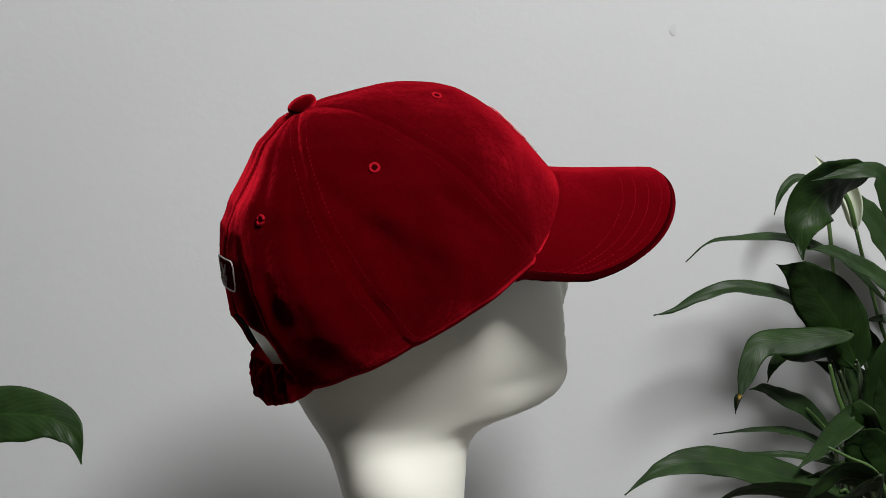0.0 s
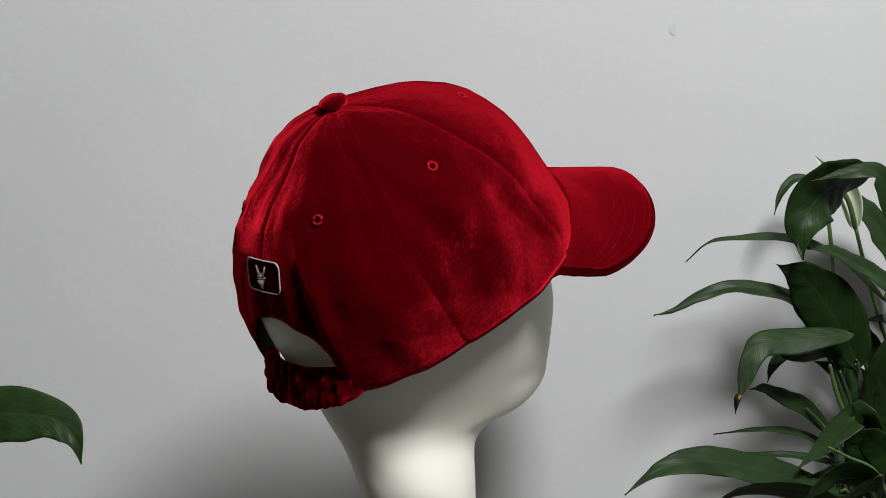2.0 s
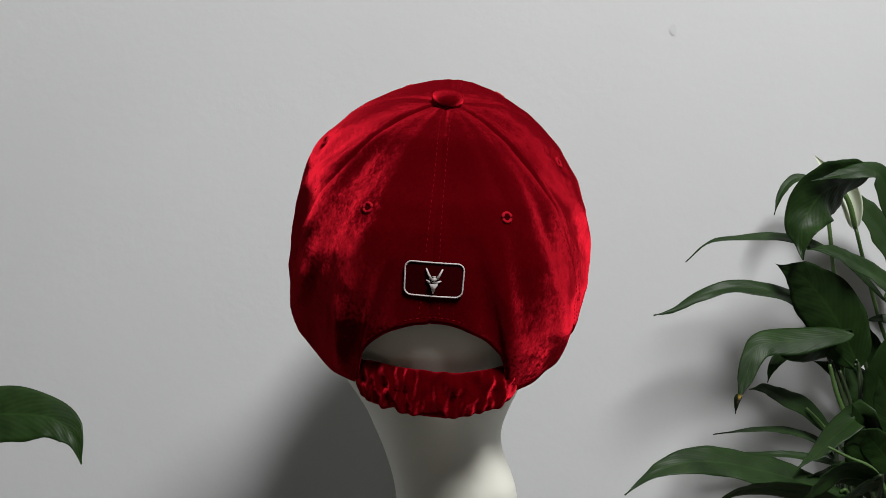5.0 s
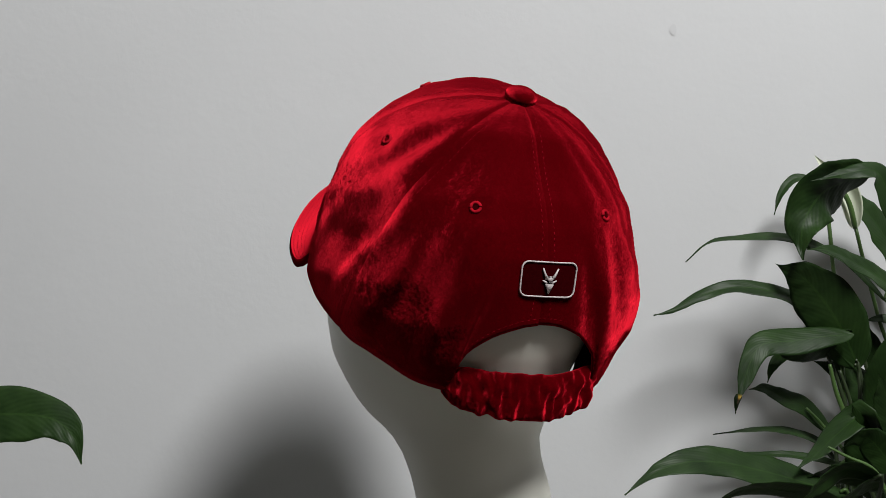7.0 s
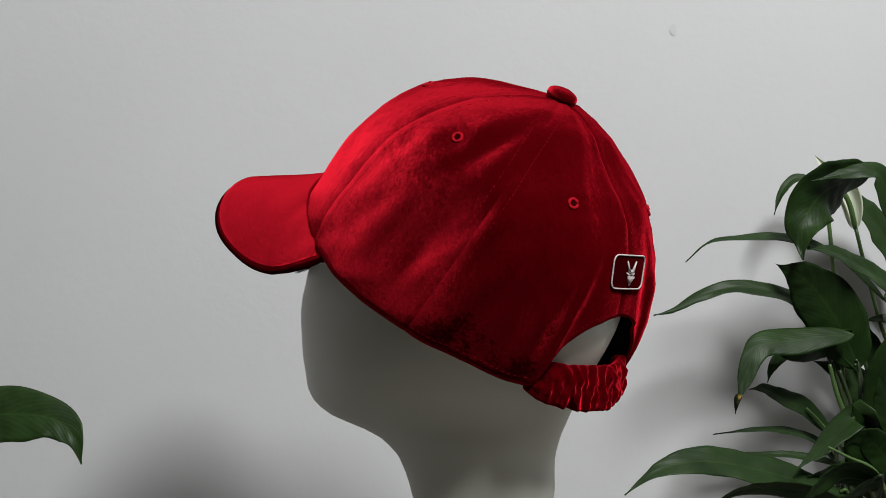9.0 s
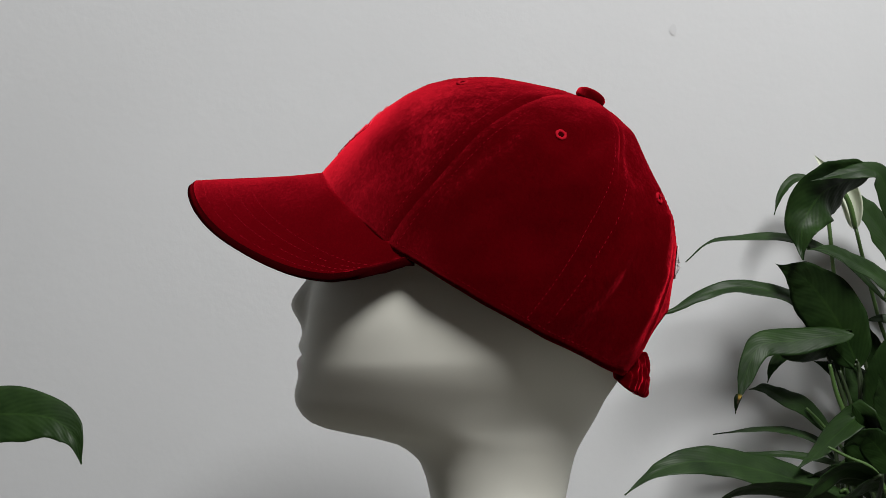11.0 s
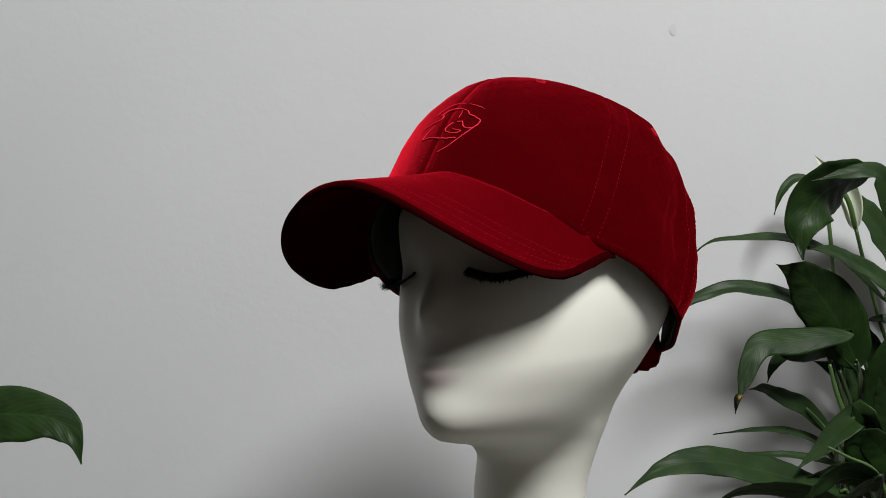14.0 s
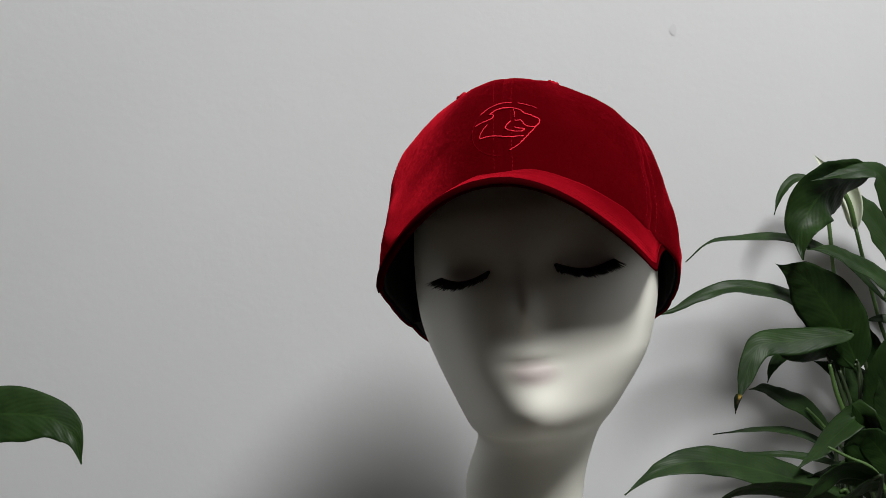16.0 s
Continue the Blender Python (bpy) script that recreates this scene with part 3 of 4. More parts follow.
thread_line([(-13, -5.6), (-8, -5.2), (-3, -6.2), (2, -7.2), (9, -7)], 0.00036)
thread_line([(-9, 3), (-11.5, 0), (-13, -3), (-13, -5.6)], 0.00018)
thread_line([(17.8, 2.6), (14, -3), (10, -8), (6, -12.4), (2, -15)], 0.00028)

# ---- mannequin head on its neck ----
ROLL = 5.5
HEAD = [  # height, front, back, half width
    (60, -8, -16, 3), (57, 4, -36, 17), (50, 22, -60, 36), (38, 42, -77, 50), (20, 63, -92, 60), (0, 76, -101, 66), (-20, 83, -105, 69),
    (-34, 86, -106, 70), (-42, 89.5, -106, 70), (-52, 92, -104.5, 69.5), (-64, 93, -100.5, 68), (-75, 94, -95, 64), (-90, 95.5, -85.5, 57),
    (-100, 96, -80, 51.5), (-108, 96, -74, 46.5), (-114, 94, -71, 43), (-118, 90.5, -69, 42), (-121.5, 84, -67, 39.5), (-124, 72, -65.5, 37.5),
    (-127, 55, -64, 36), (-131, 41.5, -61.5, 34.5), (-140, 31.5, -57.5, 33.5), (-151, 29, -54.5, 33), (-162, 28.5, -52, 32.5)]
NECK = [(-180, 27, -46.5, 32), (-200, 27, -44.5, 32), (-225, 29, -43, 33), (-255, 33, -44, 38), (-290, 50, -56, 70), (-335, 58, -66, 92),
        (-378, 62, -72, 101), (-407, 63, -74, 103), (-416, 59, -70, 99)]
HT = np.array((HEAD + NECK)[::-1], float)


def face_shape(z, v):
    """Relief of the calm face, in millimetres to the front."""
    g = lambda x, c, w: math.exp(-((x - c) / w) ** 2)
    out = 7.5 * g(v, 0, 6.0) * g(z, -52, 10) + 2.5 * g(v, 0, 5) * g(z, -38, 12)
    out += 2.2 * g(v, 0, 11) * (g(z, -75, 4) + 1.1 * g(z, -84.5, 4.5)) - 1.5 * g(v, 0, 13) * g(z, -79.7, 2.0)
    out += 3.0 * g(v, 0, 15) * g(z, -103, 10)
    for s in (-1, 1):
        out += -5.5 * g(v, s * 27, 17) * g(z, -28, 14) + 3.0 * g(v, s * 33, 14) * g(z, -37, 7) + 1.5 * g(v, s * 38, 16) * g(z, -62, 16)
        out += -1.5 * g(v, s * 14, 6) * g(z, -55, 12) + 1.5 * g(v, s * 7, 3.5) * g(z, -60, 4)
    return out


def head_point(z, t):
    """t round the head, 0 to the front; metres, upright."""
    f_, b_, w_ = slice_at(HT, z)
    c, a = (f_ + b_) / 2, (f_ - b_) / 2
    e = 2 / (2.02 + 0.13 * min(1.0, max(0.0, (-100 - z) / 24)) if math.cos(t) > 0 else 2.15)
    x = c + a * math.copysign(abs(math.cos(t)) ** e, math.cos(t))
    y = w_ * math.copysign(abs(math.sin(t)) ** e, math.sin(t))
    if math.cos(t) > 0 and z < 0:
        y *= 1 - (0.07 * min(1.0, -z / 40) + 0.30 * min(1.0, max(0.0, (-84 - z) / 34)) ** 1.5 * min(1.0, max(0.0, (z + 132) / 14))) * math.cos(t) ** 2
    if math.cos(t) > 0 and z > -122:
        x += face_shape(z, y) * min(1.0, math.cos(t) * 2.0)
    if math.cos(t) > 0 and z > -124 and t > math.pi:
        y *= 1 - 0.07 * math.sin(2 * t) ** 2 * min(1.0, max(0.0, -z / 40)) * min(1.0, (z + 124) / 24)
    if 0 < t < math.pi and z < -60:
        y *= 1 + 0.065 * math.exp(-((z + 102) / 30) ** 2) * min(1.0, (-60 - z) / 25) * math.sin(t) ** 2 * (1 if math.cos(t) > 0 else max(0.0, 1 + 2 * math.cos(t)))
    # the right cheek and brow fall away a little more
    ang = math.degrees(math.atan2(y, x - c))
    dr = -2.5 * math.exp(-((ang + 40) / 24) ** 2) * min(1.0, max(0.0, (-z - 5) / 25)) * min(1.0, max(0.0, (z + 126) / 22))
    x, y = x + dr * math.cos(radians(ang)), y + dr * math.sin(radians(ang))
    # the nape sits a little to the right of the face
    y -= 9.0 * math.exp(-((z + 120) / 30) ** 2) * (0.5 - 0.5 * math.cos(t))
    if z < -122:
        h = min(1.0, (-122 - z) / 60)
        h = h * h * (3 - 2 * h)
        turn = radians(38 * h)
        x, y = c + (x - c) * math.cos(turn) - y * math.sin(turn) - 2.7 * h, (x - c) * math.sin(turn) + y * math.cos(turn) - 4.8 * h
    s, k = math.sin(radians(ROLL)), math.cos(radians(ROLL))
    h = min(1.0, max(0.0, (-112 - z) / 55))
    h = h * h * (3 - 2 * h)
    zc = z if z > -40 else -112 + 9 * math.log1p(math.exp((z + 112) / 9))
    yy, zz = y * k - zc * s * (1 - h) - 1.5 * h, z * k + y * s * (1 - h)
    return Vector((x, yy + 3.5, zz)) / 1000


bm = bmesh.new()
zs = []
for (za, *_), (zb, *_) in zip(HEAD, HEAD[1:]):
    k = max(1, int(abs(zb - za) / 2.4))
    zs += [za + (zb - za) * i / k for i in range(k)]
for (za, *_), (zb, *_) in zip([HEAD[-1]] + NECK, NECK):
    zs += [za + (zb - za) * i / 4 for i in range(4)]
zs.append(NECK[-1][0])
# even the steps of the profile
grid_z = np.arange(-416, 60.01, 1.0)
cols = [np.interp(grid_z, HT[:, 0], HT[:, i]) for i in (1, 2, 3)]
soft = []
for c, reach in zip(cols, (2.6, 3.5, 9.0)):
    kern = np.exp(-(np.arange(-20, 21) / reach) ** 2)
    soft.append(np.convolve(np.pad(c, 20, mode="edge"), kern / kern.sum(), "valid"))
HT = np.stack([grid_z, *soft], 1)
nt = 120
rows = [[bm.verts.new(head_point(z, 2 * math.pi * j / nt)) for j in range(nt)] for z in zs]
grid_faces(bm, rows, True)
bm.faces.new(rows[0])
bm.faces.new(rows[-1])
# lowered lashes
for s in (-1, 1):
    base = []
    for i in range(25):
        x = i / 24
        v, z = s * (20.5 + 30.0 * x), -31.0 - 4.2 * math.sin(math.pi * x * 0.9) - 1.0 * x
        lo, hi = 0.0, math.pi / 2
        for _ in range(20):
            m = (lo + hi) / 2
            if slice_at(HT, z)[2] * math.sin(m) ** (2 / 2.15) < abs(v):
                lo = m
            else:
                hi = m
        base.append(head_point(z, s * lo))
    for i in range(24):
        for h in range(7):
            p = base[i].lerp(base[i + 1], h / 7)
            x = (i + h / 7) / 24
            ln = (8.2 + 3.6 * x) * (0.90 + 0.2 * random.random())
            d = Vector((0.85, s * (0.10 + 0.65 * x), -0.42 + random.uniform(-0.12, 0.12))).normalized() * ln / 1000
            w = Vector((0, s, 0)) * 0.0012
            u = Vector((0, 0, 0.0005))
            tip = p + d + Vector((0, 0, 0.0012 * x))
            c = [bm.verts.new(q) for q in (p - w, p + w, p + u, tip)]
            for tri in ((0, 1, 3), (1, 2, 3), (2, 0, 3)):
                bm.faces.new([c[q] for q in tri]).material_index = 1
    for a, b in zip(base, base[1:]):
        o = Vector((0.0008, 0, 0))
        c = [bm.verts.new(q) for q in (a + o + Vector((0, 0, 0.0007)), b + o + Vector((0, 0, 0.0007)), b + o - Vector((0, 0, 0.0009)), a + o - Vector((0, 0, 0.0009)))]
        bm.faces.new(c).material_index = 1
mannequin = tagged(part("mannequin_head", bm, [WHITE, LASH]), "glossy white female mannequin head with black lashes", "mannequin")


# ---- plants ----
def potted(name, x, y, label):
    ob = tagged(new(name), label, "plant")
    ob.location = (x, y, TOP)
    bm_ = bmesh.new()
    prof = [(0.0, 0.0), (0.045, 0.0), (0.048, 0.003), (0.062, 0.105), (0.066, 0.108), (0.066, 0.118), (0.060, 0.118), (0.056, 0.100), (0.0, 0.098)]
    rows_ = [[bm_.verts.new((r * math.cos(q), r * math.sin(q), h)) for q in (2 * math.pi * k / 36 for k in range(36))] for r, h in prof[1:-1]]
    grid_faces(bm_, rows_, True)
    bm_.faces.new(rows_[0])
    part("pot", bm_, POT, ob, "pale ceramic flower pot")
    bm_ = bmesh.new()
    ring_ = [[bm_.verts.new((r * math.cos(q), r * math.sin(q), 0.102 + 0.003 * noise.noise(Vector((r * 90, q, 0))))) for q in (2 * math.pi * k / 36 for k in range(36))] for r in (0.0578, 0.04, 0.02, 0.004)]
    grid_faces(bm_, ring_, True)
    bm_.faces.new(ring_[-1])
    part("soil", bm_, SOIL, ob)
    return ob


def leaf(plant, spine, half, facing, hollow=0.2, wave=0.3, mat=None, stalked=True):
    """A lance-shaped blade along spine, root first, with its stalk down into the pot."""
    base = Vector(plant.location)
    n = 40
    line = [p - base for p in smooth_line(spine, n)]
    nrm = Vector(facing).normalized()
    bm_ = bmesh.new()
    uv = bm_.loops.layers.uv.new("uv")
    nw = 12
    seed = random.random() * 50
    rows_, back = [], []
    for i, p in enumerate(line):
        x = i / n
        t = (line[min(n, i + 1)] - line[max(0, i - 1)]).normalized()
        side = t.cross(nrm).normalized()
        up = side.cross(t).normalized()
        w = half * (math.sin(math.pi * x ** 0.75) ** 0.8) * (1.12 - 0.3 * x)
        if x > 0.8:
            w *= 1 - 0.55 * ((x - 0.8) / 0.2) ** 0.8
        w = max(0.0004, w)
        ro, rb = [], []
        for j in range(nw + 1):
            a = -1 + 2 * j / nw
            sg = math.copysign(1, a)
            curl = -hollow * w * (1 - abs(a)) * 0.9 - 0.10 * w * a * a
            # buckled margin, sunken side veins
            curl += wave * 0.34 * half * abs(a) ** 1.6 * noise.noise(Vector((x * 6.5, 3 * sg, seed)))
            curl += wave * 0.12 * half * abs(a) * noise.noise(Vector((x * 15, 5 * sg, seed)))
            rip = 0.018 * half * math.sin(52 * x - 9 * abs(a)) * min(1.0, abs(a) * 4) * (1 - abs(a) * 0.5)
            edge = 1 + (0.08 + 0.12 * wave) * noise.noise(Vector((x * 7, sg, seed)))
            q = p + side * a * w * edge + up * (curl + rip)
            ro.append(bm_.verts.new(q))
            rb.append(bm_.verts.new(q - up * 0.0005 * (1.0 - abs(a) * 0.8)))
        rows_.append(ro)
        back.append(rb)
    fs = grid_faces(bm_, rows_) + grid_faces(bm_, back)
    idx = {}
    for r_ in (rows_, back):
        for i, row_ in enumerate(r_):
            for j, v in enumerate(row_):
                idx[v] = (j / nw, i / n)
    for f_ in fs:
        for lp in f_.loops:
            lp[uv].uv = idx[lp.vert]
    for e in (0, nw):
        grid_faces(bm_, [[r_[e] for r_ in rows_], [r_[e] for r_ in back]])
    ob = part("leaf", bm_, mat or LEAF, plant)
    if not stalked:
        return ob
    root = Vector((0.02 * math.cos(seed), 0.02 * math.sin(seed), 0.098))
    t0 = (line[1] - line[0]).normalized()
    a = line[0]
    stalk = smooth_line([root, root.lerp(a, 0.45) + Vector((0, 0, 0.02)), a, a + t0 * 0.006], 16)
    bm_ = bmesh.new()
    tube(bm_, stalk, [0.0021 - 0.0010 * k / 16 for k in range(17)], 7)
    part("stalk", bm_, STEM_DARK if random.random() < 0.6 else STEM, ob)
    return ob


def stem(plant, spine, radius, mat):
    base_ = Vector(plant.location)
    bm_ = bmesh.new()
    tube(bm_, [p - base_ for p in smooth_line(spine, 24)], [radius * (0.75 + 0.5 * k / 24) for k in range(25)], 7)
    return part("stem", bm_, mat, plant)


lily = potted("peace_lily", 0.291, 0.193, "dark green peace lily with broad glossy leaves and one white flower")
leaf(lily, [(0.313, 0.180, 1.119), (0.303, 0.177, 1.150), (0.295, 0.174, 1.173), (0.284, 0.171, 1.178), (0.266, 0.168, 1.175), (0.245, 0.165, 1.171)], 0.0084, (0.1, -0.8, 0.6), 0.20, 0.60)
leaf(lily, [(0.290, 0.185, 1.173), (0.271, 0.180, 1.168), (0.253, 0.175, 1.159), (0.240, 0.170, 1.140), (0.239, 0.165, 1.118)], 0.0215, (-0.35, -0.6, -0.55), 0.10, 0.50, stalked=False)
leaf(lily, [(0.270, 0.235, 1.167), (0.250, 0.232, 1.172), (0.238, 0.228, 1.162), (0.232, 0.225, 1.146)], 0.0038, (-0.2, -0.7, 0.6), 0.30, 0.30)
leaf(lily, [(0.309, 0.210, 1.082), (0.283, 0.207, 1.110), (0.257, 0.203, 1.125), (0.233, 0.200, 1.132), (0.207, 0.197, 1.133), (0.181, 0.193, 1.130), (0.164, 0.190, 1.117)], 0.0046, (0, -0.6, 0.8), 0.20, 1.00)
leaf(lily, [(0.326, 0.195, 1.075), (0.302, 0.189, 1.100), (0.279, 0.182, 1.115), (0.260, 0.176, 1.124), (0.243, 0.170, 1.125)], 0.0081, (-0.2, -0.65, 0.7), 0.25, 0.60)
leaf(lily, [(0.330, 0.235, 1.087), (0.318, 0.234, 1.120), (0.304, 0.232, 1.142), (0.289, 0.231, 1.156), (0.272, 0.230, 1.162)], 0.0115, (0.2, -0.75, 0.55), 0.20, 0.60)
leaf(lily, [(0.286, 0.205, 1.036), (0.264, 0.202, 1.065), (0.244, 0.199, 1.087), (0.222, 0.196, 1.096), (0.198, 0.194, 1.099), (0.174, 0.191, 1.094), (0.155, 0.188, 1.085), (0.141, 0.185, 1.081)], 0.0069, (-0.05, -0.7, 0.65), 0.20, 1.10)
leaf(lily, [(0.286, 0.205, 1.038), (0.273, 0.198, 1.066), (0.256, 0.190, 1.091), (0.241, 0.182, 1.106), (0.223, 0.175, 1.115)], 0.0207, (0.15, -0.75, -0.5), 0.08, 0.40)
leaf(lily, [(0.329, 0.220, 1.056), (0.310, 0.220, 1.071), (0.292, 0.220, 1.070)], 0.0038, (-0.1, -0.8, 0.5), 0.20, 0.20)
leaf(lily, [(0.296, 0.185, 0.995), (0.297, 0.182, 1.023), (0.300, 0.178, 1.048), (0.308, 0.175, 1.076)], 0.0146, (-0.3, -0.7, -0.5), 0.10, 0.40)
leaf(lily, [(0.279, 0.190, 1.064), (0.258, 0.185, 1.064), (0.234, 0.180, 1.062), (0.214, 0.175, 1.061), (0.205, 0.170, 1.052), (0.198, 0.165, 1.035), (0.193, 0.160, 1.023)], 0.0104, (-0.1, -0.8, 0.6), 0.00, 0.35, mat=LEAF_TIP, stalked=False)
leaf(lily, [(0.281, 0.200, 1.065), (0.268, 0.198, 1.057), (0.252, 0.195, 1.051), (0.236, 0.193, 1.051), (0.225, 0.190, 1.055)], 0.0131, (-0.1, -0.6, -0.75), 0.10, 0.40, stalked=False)
leaf(lily, [(0.248, 0.210, 1.051), (0.233, 0.207, 1.048), (0.225, 0.203, 1.041), (0.221, 0.200, 1.031)], 0.0042, (-0.4, -0.8, -0.2), 0.20, 0.20, stalked=False)
leaf(lily, [(0.320, 0.230, 0.987), (0.299, 0.228, 1.016), (0.281, 0.227, 1.032), (0.259, 0.225, 1.042)], 0.0131, (0.1, -0.85, 0.35), 0.15, 0.40)
leaf(lily, [(0.272, 0.220, 0.988), (0.252, 0.218, 1.010), (0.236, 0.215, 1.018), (0.222, 0.213, 1.025), (0.210, 0.210, 1.025)], 0.0077, (-0.05, -0.7, 0.65), 0.20, 0.50)
leaf(lily, [(0.206, 0.220, 1.020), (0.203, 0.218, 1.017), (0.201, 0.215, 1.007)], 0.0027, (-0.5, -0.8, 0.1), 0.30, 0.00, stalked=False)
leaf(lily, [(0.278, 0.225, 0.964), (0.262, 0.224, 0.984), (0.244, 0.223, 0.992), (0.226, 0.222, 0.995), (0.206, 0.221, 0.994), (0.186, 0.220, 0.992)], 0.0038, (0, -0.55, 0.8), 0.30, 0.50)
leaf(lily, [(0.265, 0.155, 0.961), (0.233, 0.147, 0.973), (0.204, 0.140, 0.983), (0.178, 0.133, 0.990), (0.153, 0.125, 0.992), (0.130, 0.117, 0.986), (0.111, 0.110, 0.974)], 0.0127, (-0.1, -0.7, 0.65), 0.20, 0.60)
leaf(lily, [(0.275, 0.195, 0.972), (0.247, 0.193, 0.980), (0.218, 0.192, 0.983), (0.184, 0.190, 0.983)], 0.0035, (0, -0.55, 0.8), 0.30, 0.50)
leaf(lily, [(0.287, 0.175, 0.962), (0.286, 0.168, 0.991), (0.274, 0.161, 1.012), (0.257, 0.154, 1.003), (0.241, 0.147, 0.990), (0.229, 0.140, 0.983)], 0.0123, (-0.75, -0.55, 0.35), 0.25, 0.40)
leaf(lily, [(0.294, 0.180, 0.949), (0.287, 0.173, 0.974), (0.279, 0.167, 0.999), (0.270, 0.160, 1.020)], 0.0169, (0.1, -0.75, -0.55), 0.10, 0.40)
leaf(lily, [(0.311, 0.170, 0.986), (0.300, 0.165, 1.008), (0.293, 0.160, 1.026), (0.287, 0.155, 1.041)], 0.0131, (-0.2, -0.85, 0.45), 0.15, 0.40)
leaf(lily, [(0.284, 0.170, 0.962), (0.261, 0.160, 0.974), (0.238, 0.150, 0.975)], 0.0115, (-0.15, -0.65, -0.6), 0.20, 0.50)
leaf(lily, [(0.264, 0.150, 0.954), (0.227, 0.138, 0.967), (0.192, 0.127, 0.971), (0.169, 0.115, 0.966)], 0.0084, (0, -0.65, -0.6), 0.20, 0.40)
leaf(lily, [(0.309, 0.150, 0.963), (0.280, 0.140, 0.970), (0.252, 0.130, 0.961)], 0.0115, (-0.1, -0.65, -0.65), 0.20, 0.40)
leaf(lily, [(0.304, 0.160, 0.965), (0.288, 0.157, 0.989), (0.276, 0.153, 0.999), (0.260, 0.150, 0.993)], 0.0115, (0.1, -0.75, -0.5), 0.10, 0.40)
leaf(lily, [(0.323, 0.225, 1.016), (0.306, 0.223, 1.037), (0.300, 0.222, 1.053), (0.296, 0.220, 1.067)], 0.0084, (0.2, -0.85, -0.3), 0.10, 0.30)
leaf(lily, [(0.283, 0.135, 0.974), (0.260, 0.132, 0.981), (0.240, 0.128, 0.971), (0.228, 0.125, 0.964)], 0.0100, (-0.2, -0.65, -0.65), 0.20, 0.40)
stem(lily, [(0.242, 0.210, 1.093), (0.251, 0.210, 1.077), (0.261, 0.210, 1.057), (0.273, 0.210, 1.027), (0.279, 0.210, 0.995), (0.278, 0.210, 0.939)], 0.0013, STEM_DARK)
stem(lily, [(0.278, 0.220, 1.062), (0.288, 0.220, 1.051), (0.295, 0.220, 1.037), (0.299, 0.220, 1.009), (0.297, 0.220, 0.936)], 0.0016, STEM_DARK)
stem(lily, [(0.262, 0.190, 1.044), (0.266, 0.190, 1.026), (0.274, 0.190, 0.999), (0.279, 0.190, 0.943)], 0.0018, STEM)
stem(lily, [(0.270, 0.195, 1.039), (0.277, 0.195, 1.017), (0.283, 0.195, 0.986), (0.282, 0.195, 0.942)], 0.0016, STEM_DARK)
stem(lily, [(0.251, 0.215, 1.010), (0.262, 0.215, 0.998), (0.280, 0.215, 0.974), (0.291, 0.215, 0.938)], 0.0012, STEM)
stem(lily, [(0.249, 0.140, 0.996), (0.262, 0.140, 0.989), (0.280, 0.140, 0.979), (0.291, 0.140, 0.954)], 0.0012, STEM)

# flower: stalk, spathe and spike
base = Vector(lily.location)
bm = bmesh.new()
tube(bm, [p - base for p in smooth_line([(0.296, 0.198, 0.852), (0.305, 0.223, 0.936), (0.313, 0.223, 1.032), (0.304, 0.223, 1.073), (0.295, 0.223, 1.109), (0.289, 0.223, 1.135)], 30)], 0.0014, 8)
flower = part("flower_stalk", bm, STEM, lily, "slim green flower stalk")
bm = bmesh.new()
line = [p - base for p in smooth_line([(0.289, 0.225, 1.134), (0.287, 0.225, 1.153), (0.281, 0.225, 1.168), (0.270, 0.225, 1.177), (0.261, 0.225, 1.187)], 24)]
rows = []
for i, p in enumerate(line):
    x = i / 24
    t = (line[min(24, i + 1)] - line[max(0, i - 1)]).normalized()
    side = t.cross(Vector((-0.25, -0.9, 0.1))).normalized()
    up = side.cross(t)
    w = 0.0088 * math.sin(math.pi * min(1, x ** 0.72)) ** 0.9 * (1 - 0.5 * x) + 0.0003
    rows.append([bm.verts.new(p + side * a * w + up * (0.75 * w * a * a + 0.0005 * k)) for k in (0, 1) for a in np.linspace(-1, 1, 11)[::1 - 2 * k]])
grid_faces(bm, rows, True)
part("spathe", bm, SPATHE, flower, "creamy white spathe")
bm = bmesh.new()
tube(bm, [p - base - Vector((0.001, 0.003, 0)) for p in smooth_line([(0.289, 0.223, 1.135), (0.285, 0.221, 1.151), (0.280, 0.220, 1.162)], 12)], [0.0012] + [0.0019] * 10 + [0.0015, 0.0007], 8)
part("spike", bm, STEM, flower)

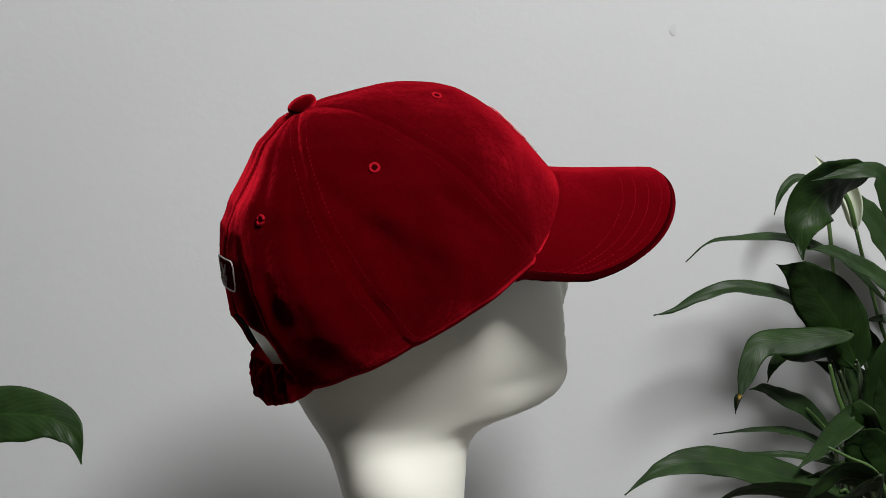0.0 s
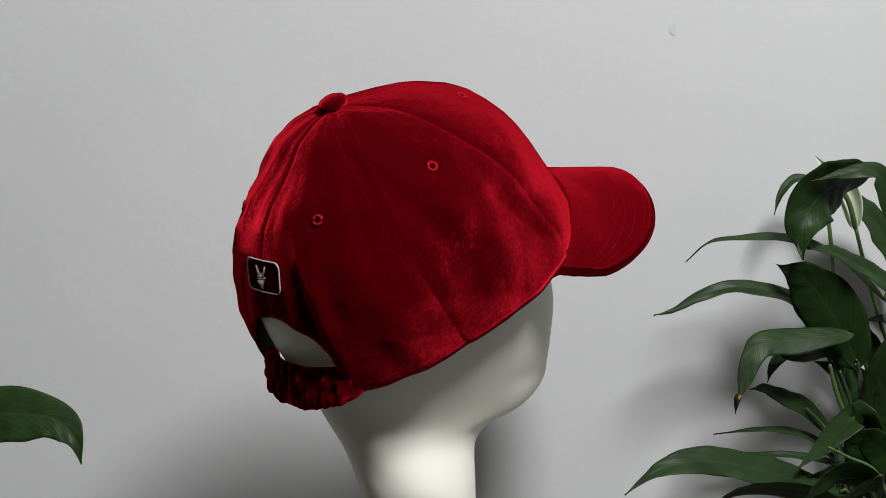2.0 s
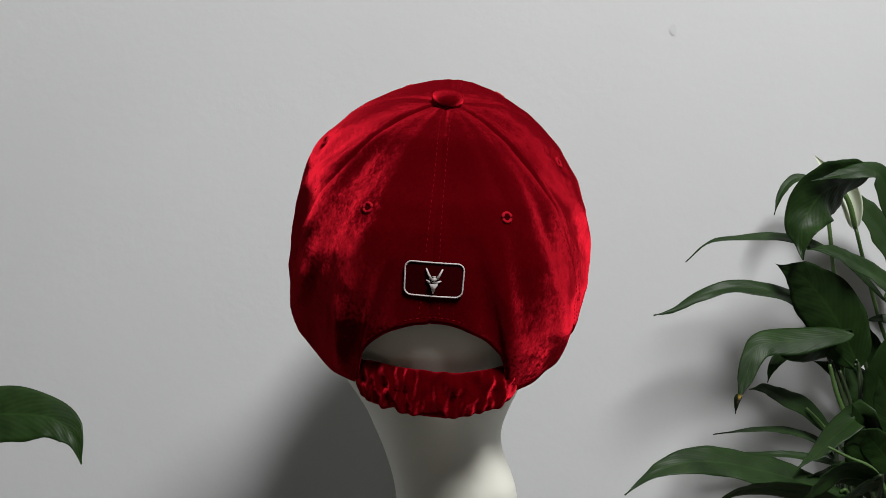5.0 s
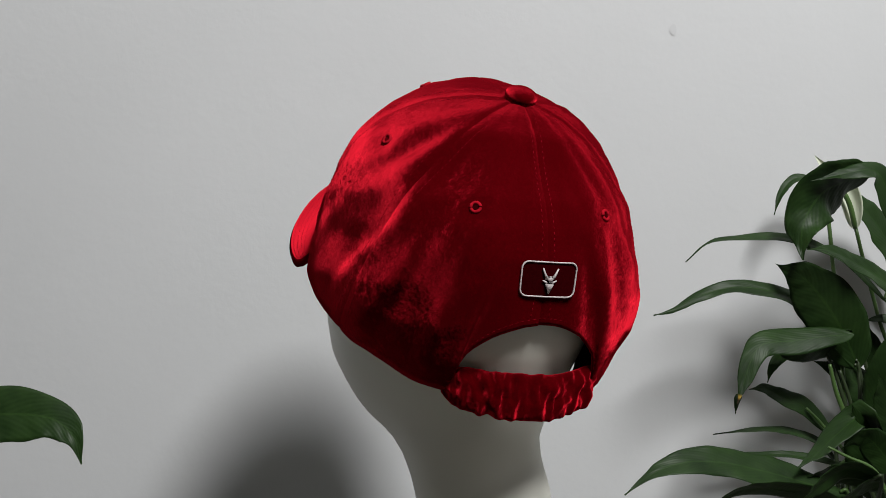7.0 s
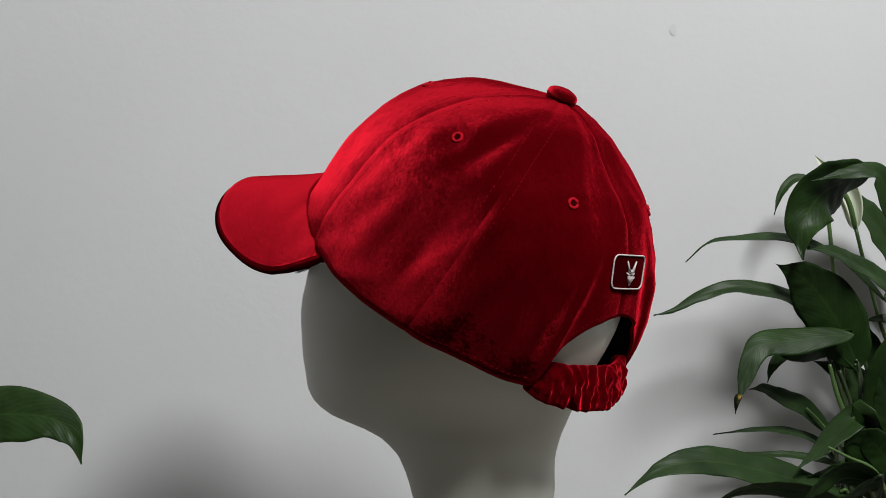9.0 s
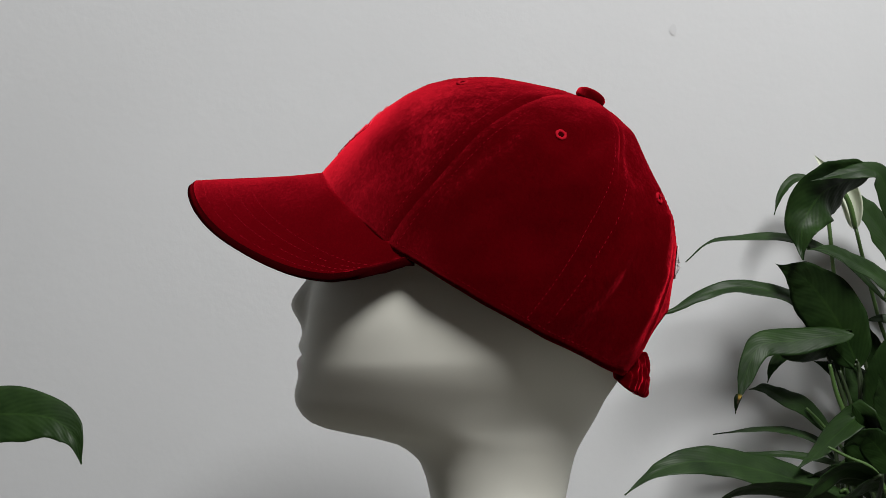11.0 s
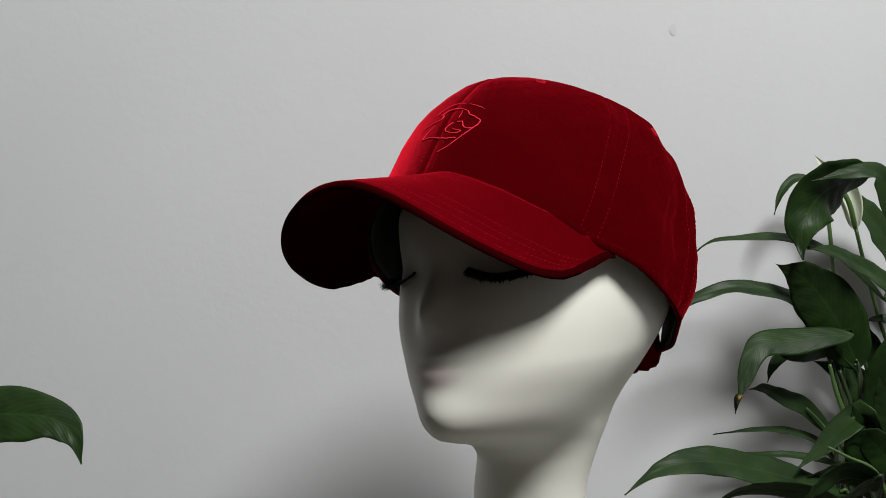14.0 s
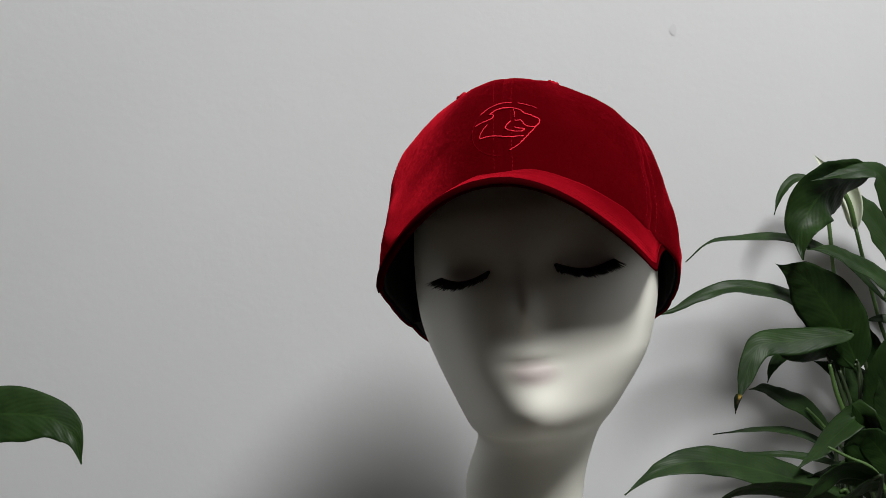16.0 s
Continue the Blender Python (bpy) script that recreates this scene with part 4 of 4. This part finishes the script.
lily_two = potted("peace_lily", -0.36, 0.10, "peace lily with one broad green leaf arching out")
leaf(lily_two, [(-0.352, 0.080, 1.000), (-0.316, 0.070, 1.034), (-0.288, 0.062, 1.043), (-0.2605, 0.058, 1.0445), (-0.240, 0.054, 1.041), (-0.2275, 0.050, 1.030), (-0.2232, 0.049, 1.0135)], 0.0185, (0.05, -0.85, 0.5), 0.15, 0.25)


# ---- movement: the turning head with its cap ----
TURN = [  # seconds, place, degrees round
    (0.0, -0.0157, 0.0205, 21.08),
    (0.5, -0.0129, 0.0224, 23.01),
    (1.0, -0.0102, 0.0223, 26.88),
    (1.5, -0.0096, 0.0228, 33.60),
    (2.0, -0.0103, 0.0251, 39.53),
    (2.5, -0.0094, 0.0281, 46.09),
    (3.0, -0.0085, 0.0267, 53.85),
    (3.5, -0.0074, 0.0236, 59.43),
    (4.0, -0.0037, 0.0220, 68.55),
    (4.2, -0.0028, 0.0229, 72.85),
    (6.3, 0.0086, -0.0077, 104.11),
    (6.5, 0.0099, -0.0087, 106.24),
    (7.0, 0.0104, -0.0113, 111.86),
    (7.5, 0.0090, -0.0122, 118.39),
    (8.0, 0.0072, -0.0128, 126.44),
    (8.5, 0.0064, -0.0138, 134.75),
    (9.0, 0.0061, -0.0119, 142.21),
    (9.2, 0.0054, -0.0117, 145.30),
    (11.3, 0.0179, -0.0185, 179.67),
    (11.5, 0.0226, -0.0182, 180.28),
    (12.0, 0.0263, -0.0169, 191.44),
    (12.5, 0.0284, -0.0135, 199.49),
    (13.0, 0.0321, -0.0076, 211.23),
    (13.5, 0.0349, -0.0087, 222.20),
    (14.0, 0.0392, -0.0095, 233.22),
    (14.5, 0.0389, -0.0090, 239.59),
    (15.0, 0.0371, -0.0081, 247.58),
    (15.5, 0.0396, -0.0023, 254.95),
    (16.0, 0.0436, 0.0056, 262.68),
]


def motions():
    walk(mannequin, [(t, pose(x, y, 1.166, 0, 0, a)) for t, x, y, a in TURN])
    walk(cap, [(t, pose(x, y, 1.166, 0, 0, a) @ pose(0, 0, 0, ROLL)) for t, x, y, a in TURN])


motions()
